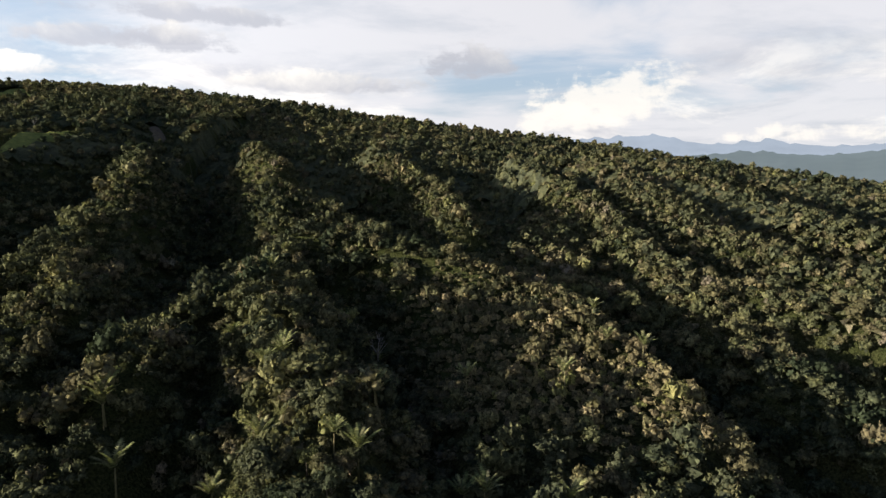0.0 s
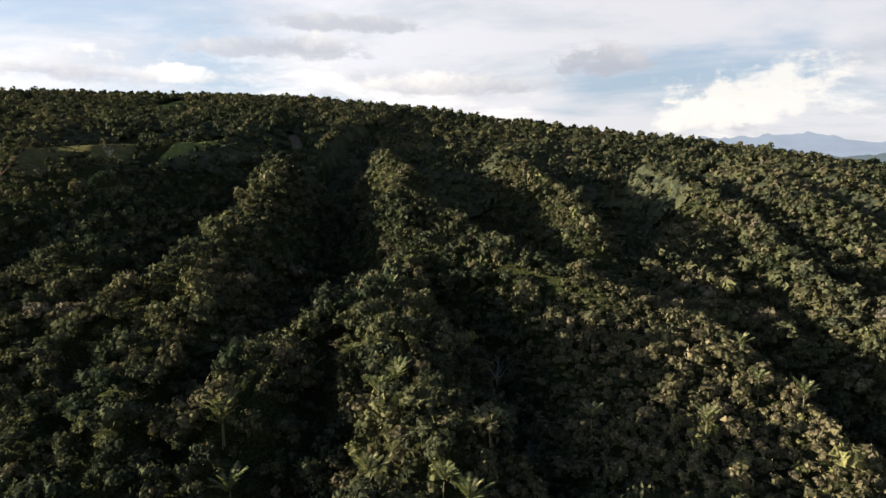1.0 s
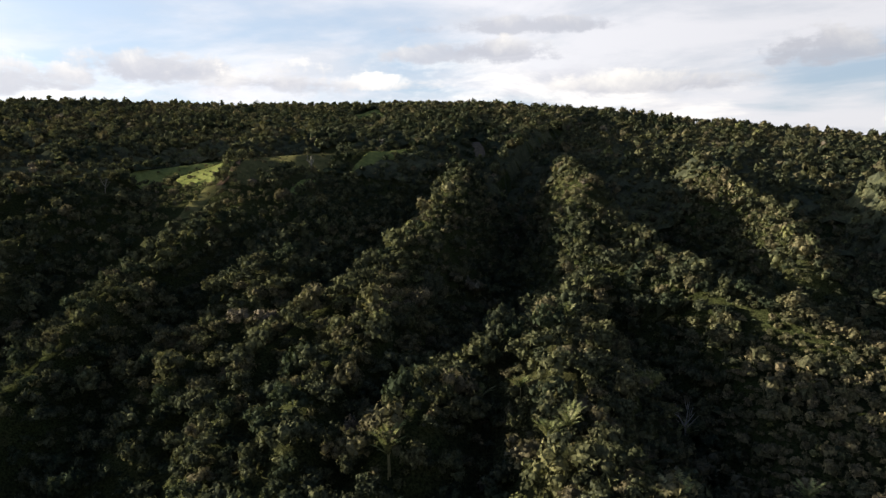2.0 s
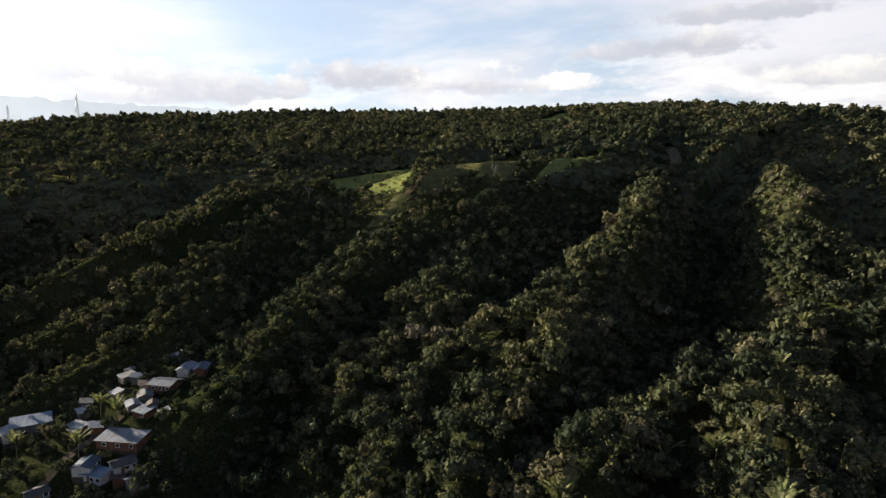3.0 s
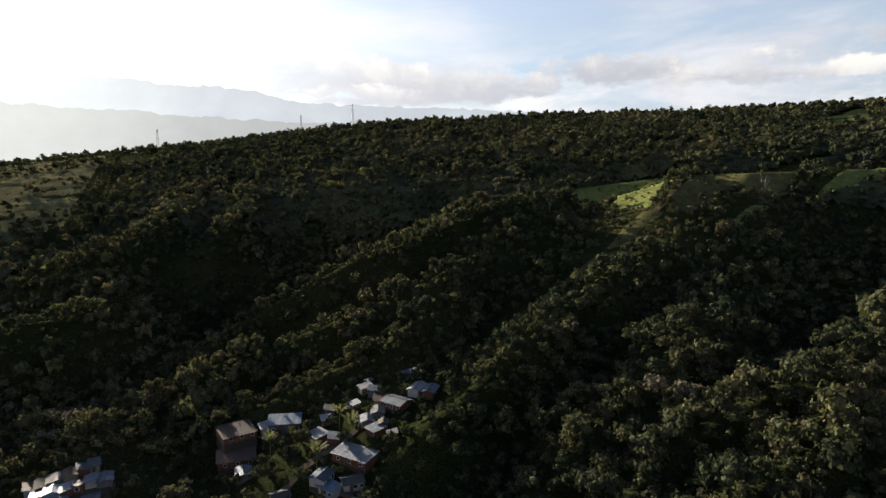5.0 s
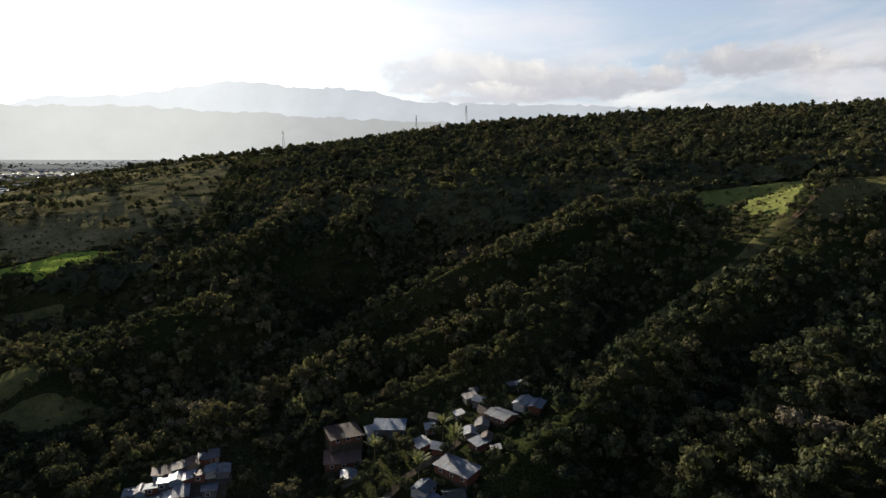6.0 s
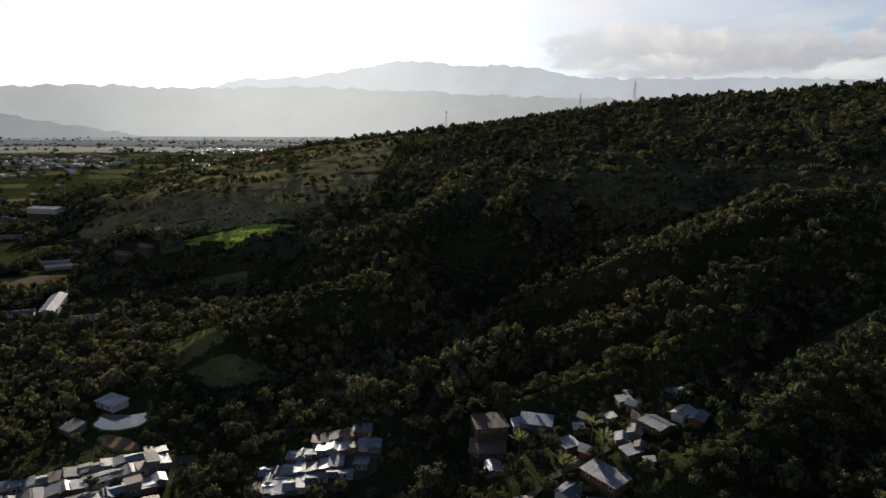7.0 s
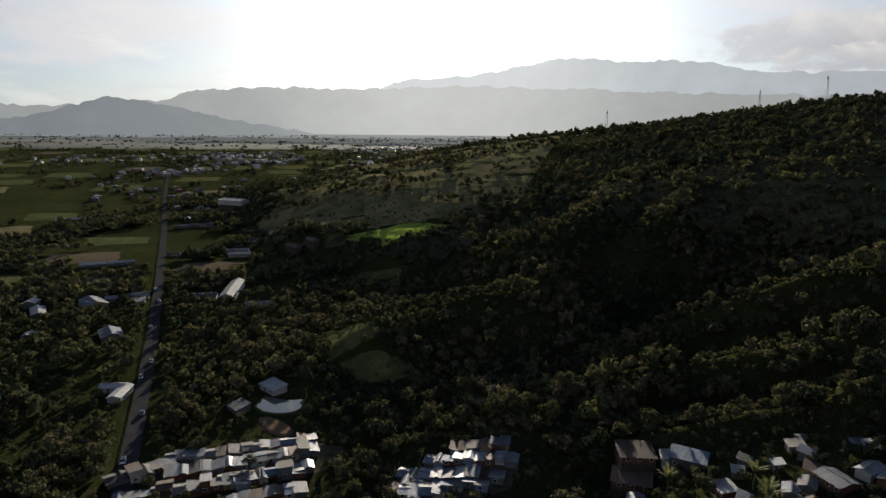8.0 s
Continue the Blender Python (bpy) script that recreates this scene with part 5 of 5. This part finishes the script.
def car(along_road, side, paint, label):
    """A parked car on the valley road: shell, glasshouse and four wheels."""
    left = along_road
    for (x0, y0), (x1, y1) in zip(ROAD, ROAD[1:]):
        l = math.hypot(x1 - x0, y1 - y0)
        if left < l:
            break
        left -= l
    dx, dy = (x1 - x0) / l, (y1 - y0) / l
    x, y = x0 + dx * left - dy * side, y0 + dy * left + dx * side
    ob = new("car")
    ob.matrix_basis = pose(x, y, max(float(ground_height(x + u, y + v)) for u in (-3, 0, 3) for v in (-3, 0, 3)) + 0.47, 0, 0, math.degrees(math.atan2(dy, dx)))
    tagged(ob, label, "car", group="cars on the valley road")
    for name, mat, rows in (("body", paint, [(-2.1, 0.85, 0.35, 0.9), (-1.9, 0.88, 0.3, 0.98), (1.2, 0.88, 0.3, 0.95), (2.0, 0.8, 0.35, 0.75)]), ("cabin", M_GLASS, [(-1.7, 0.72, 0.95, 1.0), (-1.2, 0.72, 0.95, 1.45), (0.4, 0.72, 0.95, 1.45), (1.1, 0.72, 0.93, 0.97)])):
        bm = bmesh.new()
        rings = [[bm.verts.new((u, v, h)) for v, h in ((-w, z0), (w, z0), (w * 0.94, z1), (-w * 0.94, z1))] for u, w, z0, z1 in rows]
        for a, b in zip(rings, rings[1:]):
            for k in range(4):
                bm.faces.new((a[k], a[(k + 1) % 4], b[(k + 1) % 4], b[k]))
        bm.faces.new(rings[0][::-1])
        bm.faces.new(rings[-1])
        part(name, bm, mat, ob)
    for u in (-1.3, 1.3):
        for v in (-0.8, 0.8):
            bm = bmesh.new()
            bmesh.ops.create_cone(bm, cap_ends=True, segments=12, radius1=0.32, radius2=0.32, depth=0.22, matrix=pose(u, v, 0.32, 90, 0, 0))
            part("wheel", bm, M_ASPHALT, ob)


P_WHITE = plain_surface("white_car_paint", (0.55, 0.55, 0.55), (0.65, 0.65, 0.65), 1.0, 0.35)
P_GREY = plain_surface("silver_car_paint", (0.25, 0.26, 0.27), (0.32, 0.33, 0.34), 1.0, 0.35)
for d, side, paint, words in [(62, 1.5, P_WHITE, "small white car on the road"), (98, -1.5, P_GREY, "silver car on the road"), (137, 1.5, P_WHITE, "white van-like car on the road"), (155, -1.5, P_WHITE, "pale car on the road"),
                              (212, 1.5, P_GREY, "grey car among roadside houses"), (268, -1.5, P_WHITE, "white car near the crossroads"), (300, 1.5, P_WHITE, "bright white car near the crossroads")]:
    car(d, side, paint, words)


def mast(x, y, height, wide, label):
    """A tapering lattice mast on four legs."""
    ob = new("lattice_mast")
    ob.matrix_basis = pose(x, y, float(ground_height(x, y)) - 0.3)
    tagged(ob, label, "mast")

    def bar(bm, p, q, r):
        p, q = Vector(p), Vector(q)
        m = Matrix.Translation((p + q) / 2) @ (q - p).to_track_quat("Z", "Y").to_matrix().to_4x4()
        bmesh.ops.create_cone(bm, cap_ends=True, segments=5, radius1=r, radius2=r, depth=(q - p).length, matrix=m)

    corners = [(-1, -1), (1, -1), (1, 1), (-1, 1)]
    at = lambda k, h: (corners[k % 4][0] * wide * (1 - 0.75 * h / height) / 2, corners[k % 4][1] * wide * (1 - 0.75 * h / height) / 2, h)
    for k in range(4):
        bm = bmesh.new()
        bar(bm, at(k, 0), at(k, height), 0.16)
        part("leg", bm, M_STEEL, ob)
    steps = 8
    for i in range(steps):
        bm = bmesh.new()
        h0, h1 = height * i / steps, height * (i + 1) / steps
        for k in range(4):
            bar(bm, at(k, h0), at(k + 1, h1), 0.08)
            bar(bm, at(k, h1), at(k + 1, h1), 0.08)
        part("brace", bm, M_STEEL, ob)
    for h, t in ((0.95, 0.4), (0.88, 2.2), (0.9, 4.0)):
        bm = bmesh.new()
        box(bm, -0.35, 0.35, -0.2, 0.2, -1.3, 1.3)
        panel = part("antenna", bm, M_FRAME, ob)
        panel.matrix_basis = pose(math.cos(t) * 1.0, math.sin(t) * 1.0, height * h, 0, 0, math.degrees(t) + 90)


mast(-911, 284, 34, 4.4, "grey lattice mast on the wooded skyline")
mast(-962, 25, 28, 4.0, "thin lattice mast on the lower ridge")
mast(-1063, 239, 56, 4.0, "distant slender mast behind the ridge")

# ---- planting ----
def blocked(x, y, field_margin=0.5):
    return in_fields(x, y, field_margin) | in_plots(x, y) | in_clear(x, y) | near_road(x, y, 6.5)


rs = np.random.RandomState(42)
x, y = scatter(4.5, -588, 364, -364, 602, rs)
dist = np.hypot(x - HILL_EYE[0], y - HILL_EYE[1])
ground_z = ground_height(x, y)
flat_land = ground_z < 44
dense = bumps(x, y, 34, 31, 3)
keep = ~blocked(x, y) & ~in_scrub(x, y)
heading = np.degrees(np.arctan2(-(x - HILL_EYE[0]), y - HILL_EYE[1]))
keep &= (dist < 120) | ((heading > -52) & (heading < 152))
keep &= np.where(flat_land & (x < -84), dense > -0.6, dense > -1.1)
keep &= ~in_open_slope(x, y)
keep &= ~in_settled(x, y) | (rs.uniform(0, 1, len(x)) < 0.75)
x, y, dist, ground_z = x[keep], y[keep], dist[keep], ground_z[keep]
big = np.clip(np.exp(rs.normal(0.92, 0.38, len(x))), 1.2, 5.2)
big = np.where(in_settled(x, y), np.minimum(big * 0.68, 2.9), big)
order = np.argsort(dist + rs.uniform(0, 6, len(x)))
under_path, order = order[dist[order] < 59], order[dist[order] >= 59]
near, rest = order[:300], np.concatenate([under_path, order[300:]])
LABELS = ["dense broad-crowned tree in olive green leaf", "tall rounded forest tree with dark green crown", "spreading hillside tree with brownish green crown",
          "flat-topped forest tree in mixed greens", "bushy tree of the slope in bright green leaf", "upright leafy tree among thick undergrowth",
          "wide tree with layered dull green crown", "slender tree with tall narrow crown"]
for i in near:
    k = int(rs.randint(8))
    tree(float(x[i]), float(y[i]), float(big[i]) * 1.12, float(big[i]) * rs.uniform(1.7, 2.5) + 0.6, k, float(rs.uniform(0, 360)), LABELS[k])


def rows_for(idx, x, y, z, r, rs, up):
    patch = bumps(x[idx], y[idx], 53, 77, 2)
    tint = np.clip(0.42 + 0.28 * patch + rs.normal(0, 0.2, len(idx)), 0, 1)
    return zip(x[idx], y[idx], z[idx] + r[idx] * up, r[idx], rs.uniform(0.8, 1.35, len(idx)), rs.uniform(0, 6.28, len(idx)), rs.randint(0, 12, len(idx)), tint)


mid = rest[dist[rest] < 240]
far = rest[(dist[rest] >= 240) & (dist[rest] < 500)]
far = far[rs.uniform(0, 1, len(far)) < 0.9]
joined_plants("hillside_forest", rows_for(mid, x, y, ground_z, big * 1.1, rs, 1.1), MID, M_FOREST, "thick mixed forest over spurs and gullies", "forest")
joined_plants("slope_forest", rows_for(far, x, y, ground_z, big * 1.15, rs, 1.0), FAR, M_FOREST, "taller trees of the middle slopes", "forest")

# closed canopy of the middle and upper slopes, as far as the skyline
ridge_way = [(math.atan2(-(px - HILL_EYE[0]), py - HILL_EYE[1]), math.hypot(px - HILL_EYE[0], py - HILL_EYE[1])) for px, py, pz in MAIN_RIDGE]


def short_of_skyline(x, y, margin):
    reach = np.interp(np.arctan2(-(x - HILL_EYE[0]), y - HILL_EYE[1]), [a for a, r in ridge_way], [r for a, r in ridge_way])
    return np.hypot(x - HILL_EYE[0], y - HILL_EYE[1]) < reach + margin


step = 4.4
gx, gy = np.meshgrid(np.arange(-1250, 620, step), np.arange(-560, 1040, step), indexing="ij")
gd = np.hypot(gx - HILL_EYE[0], gy - HILL_EYE[1])
base_z = ground_height(gx, gy)
rise, tint = canopy_height(gx, gy, 7.0, 4.6)
heading = np.degrees(np.arctan2(-(gx - HILL_EYE[0]), gy - HILL_EYE[1]))
wooded = (gd > 440) & (heading > -50) & (heading < 140) & short_of_skyline(gx, gy, 35) & ~blocked(gx, gy) & ~in_open_slope(gx, gy)
wooded &= np.where(base_z < 50, bumps(gx, gy, 84, 31, 3) > -0.1, bumps(gx, gy, 42, 33, 3) > -0.75)
n = gx.shape[1]
cells = wooded[:-1, :-1] & wooded[1:, :-1] & wooded[:-1, 1:] & wooded[1:, 1:]
first = (np.arange(gx.shape[0] - 1)[:, None] * n + np.arange(n - 1)[None])[cells]
quads = np.stack([first, first + n, first + n + 1, first + 1], -1)
used, where = np.unique(quads, return_inverse=True)
quads = where.reshape(quads.shape)
shift = rs.uniform(-1.4, 1.4, (2, len(used)))
spots = np.column_stack([gx.ravel()[used] + shift[0], gy.ravel()[used] + shift[1], (base_z + rise).ravel()[used] + rs.uniform(-0.8, 0.5, len(used))])
canopy = mesh_of("forest_canopy", spots, quads, M_CANOPY)
patch = bumps(spots[:, 0], spots[:, 1], 53, 77, 2)
canopy.attributes.new("plant", "FLOAT", "POINT").data.foreach_set("value", np.clip(0.1 + 0.3 * tint.ravel()[used] + 0.25 * patch, 0, 1).astype(np.float32))
tagged(new("forest_canopy", canopy), "closed lower canopy of the upper slopes", "forest", kind="stuff")
# the crowns above it, up to the skyline
x, y = scatter(7.9, -1250, 620, -560, 1040, rs)
dist = np.hypot(x - HILL_EYE[0], y - HILL_EYE[1])
heading = np.degrees(np.arctan2(-(x - HILL_EYE[0]), y - HILL_EYE[1]))
ground_z = ground_height(x, y)
keep = (dist > 500) & ~blocked(x, y) & short_of_skyline(x, y, 30) & (np.abs(heading - 45) < 98)
keep &= np.where(ground_z < 50, bumps(x, y, 84, 31, 3) > -0.2, True)
keep &= ~in_open_slope(x, y) | (hedged(x, y, 60, 0.15) & (rs.uniform(0, 1, len(x)) < 0.85))
x, y, ground_z, dist = x[keep], y[keep], ground_z[keep], dist[keep]
big = np.clip(np.exp(rs.normal(1.06, 0.34, len(x))), 1.3, 6.0)
joined_plants("upper_trees", rows_for(np.arange(len(x)), x, y, ground_z + 1.6, big, rs, 0.8), TINY, M_FOREST, "crowded crowns of the upper forest up to the skyline", "forest")
# trees of the plain
x, y = scatter(21, -3300, -280, -2700, 300, rs)
ground_z = ground_height(x, y)
keep = (np.hypot(x + 28, y - 42) > 784) & (x < -420) & ~((x > -1400) & (y > -588)) & ~blocked(x, y) & ~in_open_slope(x, y) & hedged(x, y, 120, 0.16)
x, y, ground_z = x[keep], y[keep], ground_z[keep]
big = np.clip(rs.normal(4.6, 1.6, len(x)), 2.0, 9.0)
joined_plants("valley_trees", rows_for(np.arange(len(x)), x, y, ground_z, big, rs, 0.45), TINY, M_FOREST, "hedgerows and woods scattered over the plain", "trees")
# scrub on the sunlit knoll
x, y = scatter(2.1, -42, 125, 98, 280, rs)
keep = in_scrub(x, y) & ~in_fields(x, y) & ~in_plots(x, y) & (bumps(x, y, 17, 15, 2) > -1.4)
x, y = x[keep], y[keep]
# undergrowth between the near trees and in gardens
ux, uy = scatter(4.4, -420, 300, -180, 380, rs)
ud = np.hypot(ux - HILL_EYE[0], uy - HILL_EYE[1])
uh = np.degrees(np.arctan2(-(ux - HILL_EYE[0]), uy - HILL_EYE[1]))
low = (ud < 300) & ((ud < 62) | (uh > -50) & (uh < 150)) & ~blocked(ux, uy) & ~in_scrub(ux, uy)
low &= np.where(in_settled(ux, uy), rs.uniform(0, 1, len(ux)) < 0.7, rs.uniform(0, 1, len(ux)) < 0.75)
ux, uy = ux[low], uy[low]
under = np.clip(np.exp(rs.normal(0.55, 0.35, len(ux))), 0.8, 3.4)
under = np.where(in_settled(ux, uy), np.minimum(under, 1.6), under)
joined_plants("undergrowth", rows_for(np.arange(len(ux)), ux, uy, ground_height(ux, uy), under, rs, 0.6), SHRUB, M_FOREST, "dense undergrowth between the trees", "undergrowth")
# low growth that closes the steep sunlit slopes
bx, by = scatter(3.5, -60, 340, 60, 500, rs)
bd, bh = np.hypot(bx - HILL_EYE[0], by - HILL_EYE[1]), np.degrees(np.arctan2(-(bx - HILL_EYE[0]), by - HILL_EYE[1]))
covered = (bd > 60) & (bh < 8) & (bh > -48) & ~blocked(bx, by) & ~in_scrub(bx, by) & (rs.uniform(0, 1, len(bx)) < np.clip(1.25 - bd / 600, 0.4, 1))
bx, by, bd = bx[covered], by[covered], bd[covered]
size = np.clip(np.exp(rs.normal(0.5, 0.35, len(bx))), 0.8, 3.6) * (1 + bd / 900)
joined_plants("thicket", rows_for(np.arange(len(bx)), bx, by, ground_height(bx, by), size, rs, 0.4), TUFT, M_FOREST, "tangled low growth between trees of the sunlit slope", "undergrowth")
# bushes dotted over pastures
bx, by = scatter(4.6, -588, 80, -238, 518, rs)
dotted = in_plots(bx, by) & (rs.uniform(0, 1, len(bx)) < np.where(bx > 0, 0.8, 0.4))
bx, by = bx[dotted], by[dotted]
small = np.clip(np.exp(rs.normal(0.15, 0.4, len(bx))), 0.5, 3.0)
joined_plants("pasture_bushes", rows_for(np.arange(len(bx)), bx, by, ground_height(bx, by) + 0.2, small, rs, 0.5), SHRUB, M_SHRUB, "low bushes dotted over the pastures", "bushes")
big = np.clip(np.exp(rs.normal(0.42, 0.42, len(x))), 0.7, 4.6)
joined_plants("scrub", rows_for(np.arange(len(x)), x, y, ground_height(x, y), big, rs, 0.7), SHRUB, M_SHRUB, "sunlit scrub and young trees on the knoll", "scrub")


# tussocks and low shrubs over the open grassland
gx, gy = scatter(8.0, -1250, -510, -500, 20, rs)
tufted = in_open_slope(gx, gy) & (bumps(gx, gy, 70, 45, 3) > -0.3) & ~in_plots(gx, gy)
gx, gy = gx[tufted], gy[tufted]
size = np.clip(np.exp(rs.normal(0.3, 0.4, len(gx))), 0.7, 3.0)
joined_plants("tussocks", rows_for(np.arange(len(gx)), gx, gy, ground_height(gx, gy) + 0.6, size, rs, 0.3), TUFT, M_SHRUB, "tussocks and low shrubs on open grassland", "grass")


# palms and dead trees
def frond_mesh(rs, long, wide, lean):
    """An arching frond: a rib with drooping leaflets on both sides."""
    verts, faces, n = [], [], 13
    at = lambda s: (long * (math.sin(lean) * s + 0.32 * s * s), long * (math.cos(lean) * s - 0.26 * s * s))
    for k in range(n):
        s0, s1 = 0.12 + 0.88 * k / n, 0.12 + 0.88 * (k + 1) / n
        (o0, u0), (o1, u1) = at(s0), at(s1)
        w = wide * (math.sin(math.pi * (0.15 + 0.8 * k / n)) ** 0.6) * rs.uniform(0.8, 1.15)
        i = len(verts)
        verts += [(o0, -0.05, u0), (o0, 0.05, u0), (o1, -0.04, u1), (o1, 0.04, u1), (o1 + 0.35 * w, -w, u1 - 0.1 * w), (o1 + 0.35 * w, w, u1 - 0.1 * w)]
        faces += [(i, i + 1, i + 3, i + 2), (i, i + 2, i + 4), (i + 1, i + 5, i + 3)]
    return mesh_of("frond", verts, faces, M_FROND)


FRONDS = [frond_mesh(rs, 2.9, 0.42, 0.05), frond_mesh(rs, 3.1, 0.45, 0.25), frond_mesh(rs, 2.7, 0.42, 0.5)]
STEM = mesh_of("stem", *trunk_shape(4.0, 0.13, np.random.RandomState(2), 0), M_STEM, True)


def palm(x, y, size, turn, label):
    ob = new("palm")
    ob.matrix_basis = pose(x, y, float(ground_height(x, y)), 0, 0, turn)
    tagged(ob, label, "palm", group="young palms of the slope")
    stem = part_mesh("stem", STEM, ob)
    stem.scale = (size, size, size * 1.5)
    for k in range(13):
        f = part_mesh("frond", FRONDS[k % 3], ob)
        f.matrix_basis = pose(0, 0, 3.6 * size, 0, 0, k * 137.5 + rs.uniform(-15, 15)) @ Matrix.Scale(size * rs.uniform(0.95, 1.3), 4)


for x, y in PALMS:
    palm(x, y, rs.uniform(1.25, 1.7), rs.uniform(0, 360), "young palm with pale arching upright fronds")


def dead_tree(x, y, tall, label):
    ob = new("dead_tree")
    ob.matrix_basis = pose(x, y, float(ground_height(x, y)), 0, 0, rs.uniform(0, 360))
    tagged(ob, label, "dead tree")
    v, f = trunk_shape(tall, tall * 0.022, rs, 6)
    part_mesh("trunk", mesh_of("trunk", v, f, M_PALE_BARK, True), ob)
    for k in range(9):
        t, h = rs.uniform(0, 6.28), tall * rs.uniform(0.6, 0.85)
        p = Vector((math.cos(t) * tall * 0.12, math.sin(t) * tall * 0.12, h))
        q = p + Vector((math.cos(t + 0.5) * tall * 0.12, math.sin(t + 0.5) * tall * 0.12, tall * rs.uniform(0.08, 0.2)))
        m = Matrix.Translation((p + q) / 2) @ (q - p).to_track_quat("Z", "Y").to_matrix().to_4x4()
        bm = bmesh.new()
        bmesh.ops.create_cone(bm, cap_ends=True, segments=5, radius1=0.09, radius2=0.03, depth=(q - p).length, matrix=m)
        part("branch", bm, M_PALE_BARK, ob)


dead_tree(-296.3, 379.8, 15.4, "tall bare pale tree standing in a pasture")
dead_tree(-351.4, 258.4, 12.6, "bare white snag on the forested crest")
dead_tree(-19.4, 192.5, 14, "pale forked dead tree on the slope")
dead_tree(-300.4, 478.1, 11.2, "bare grey tree at the pasture edge")
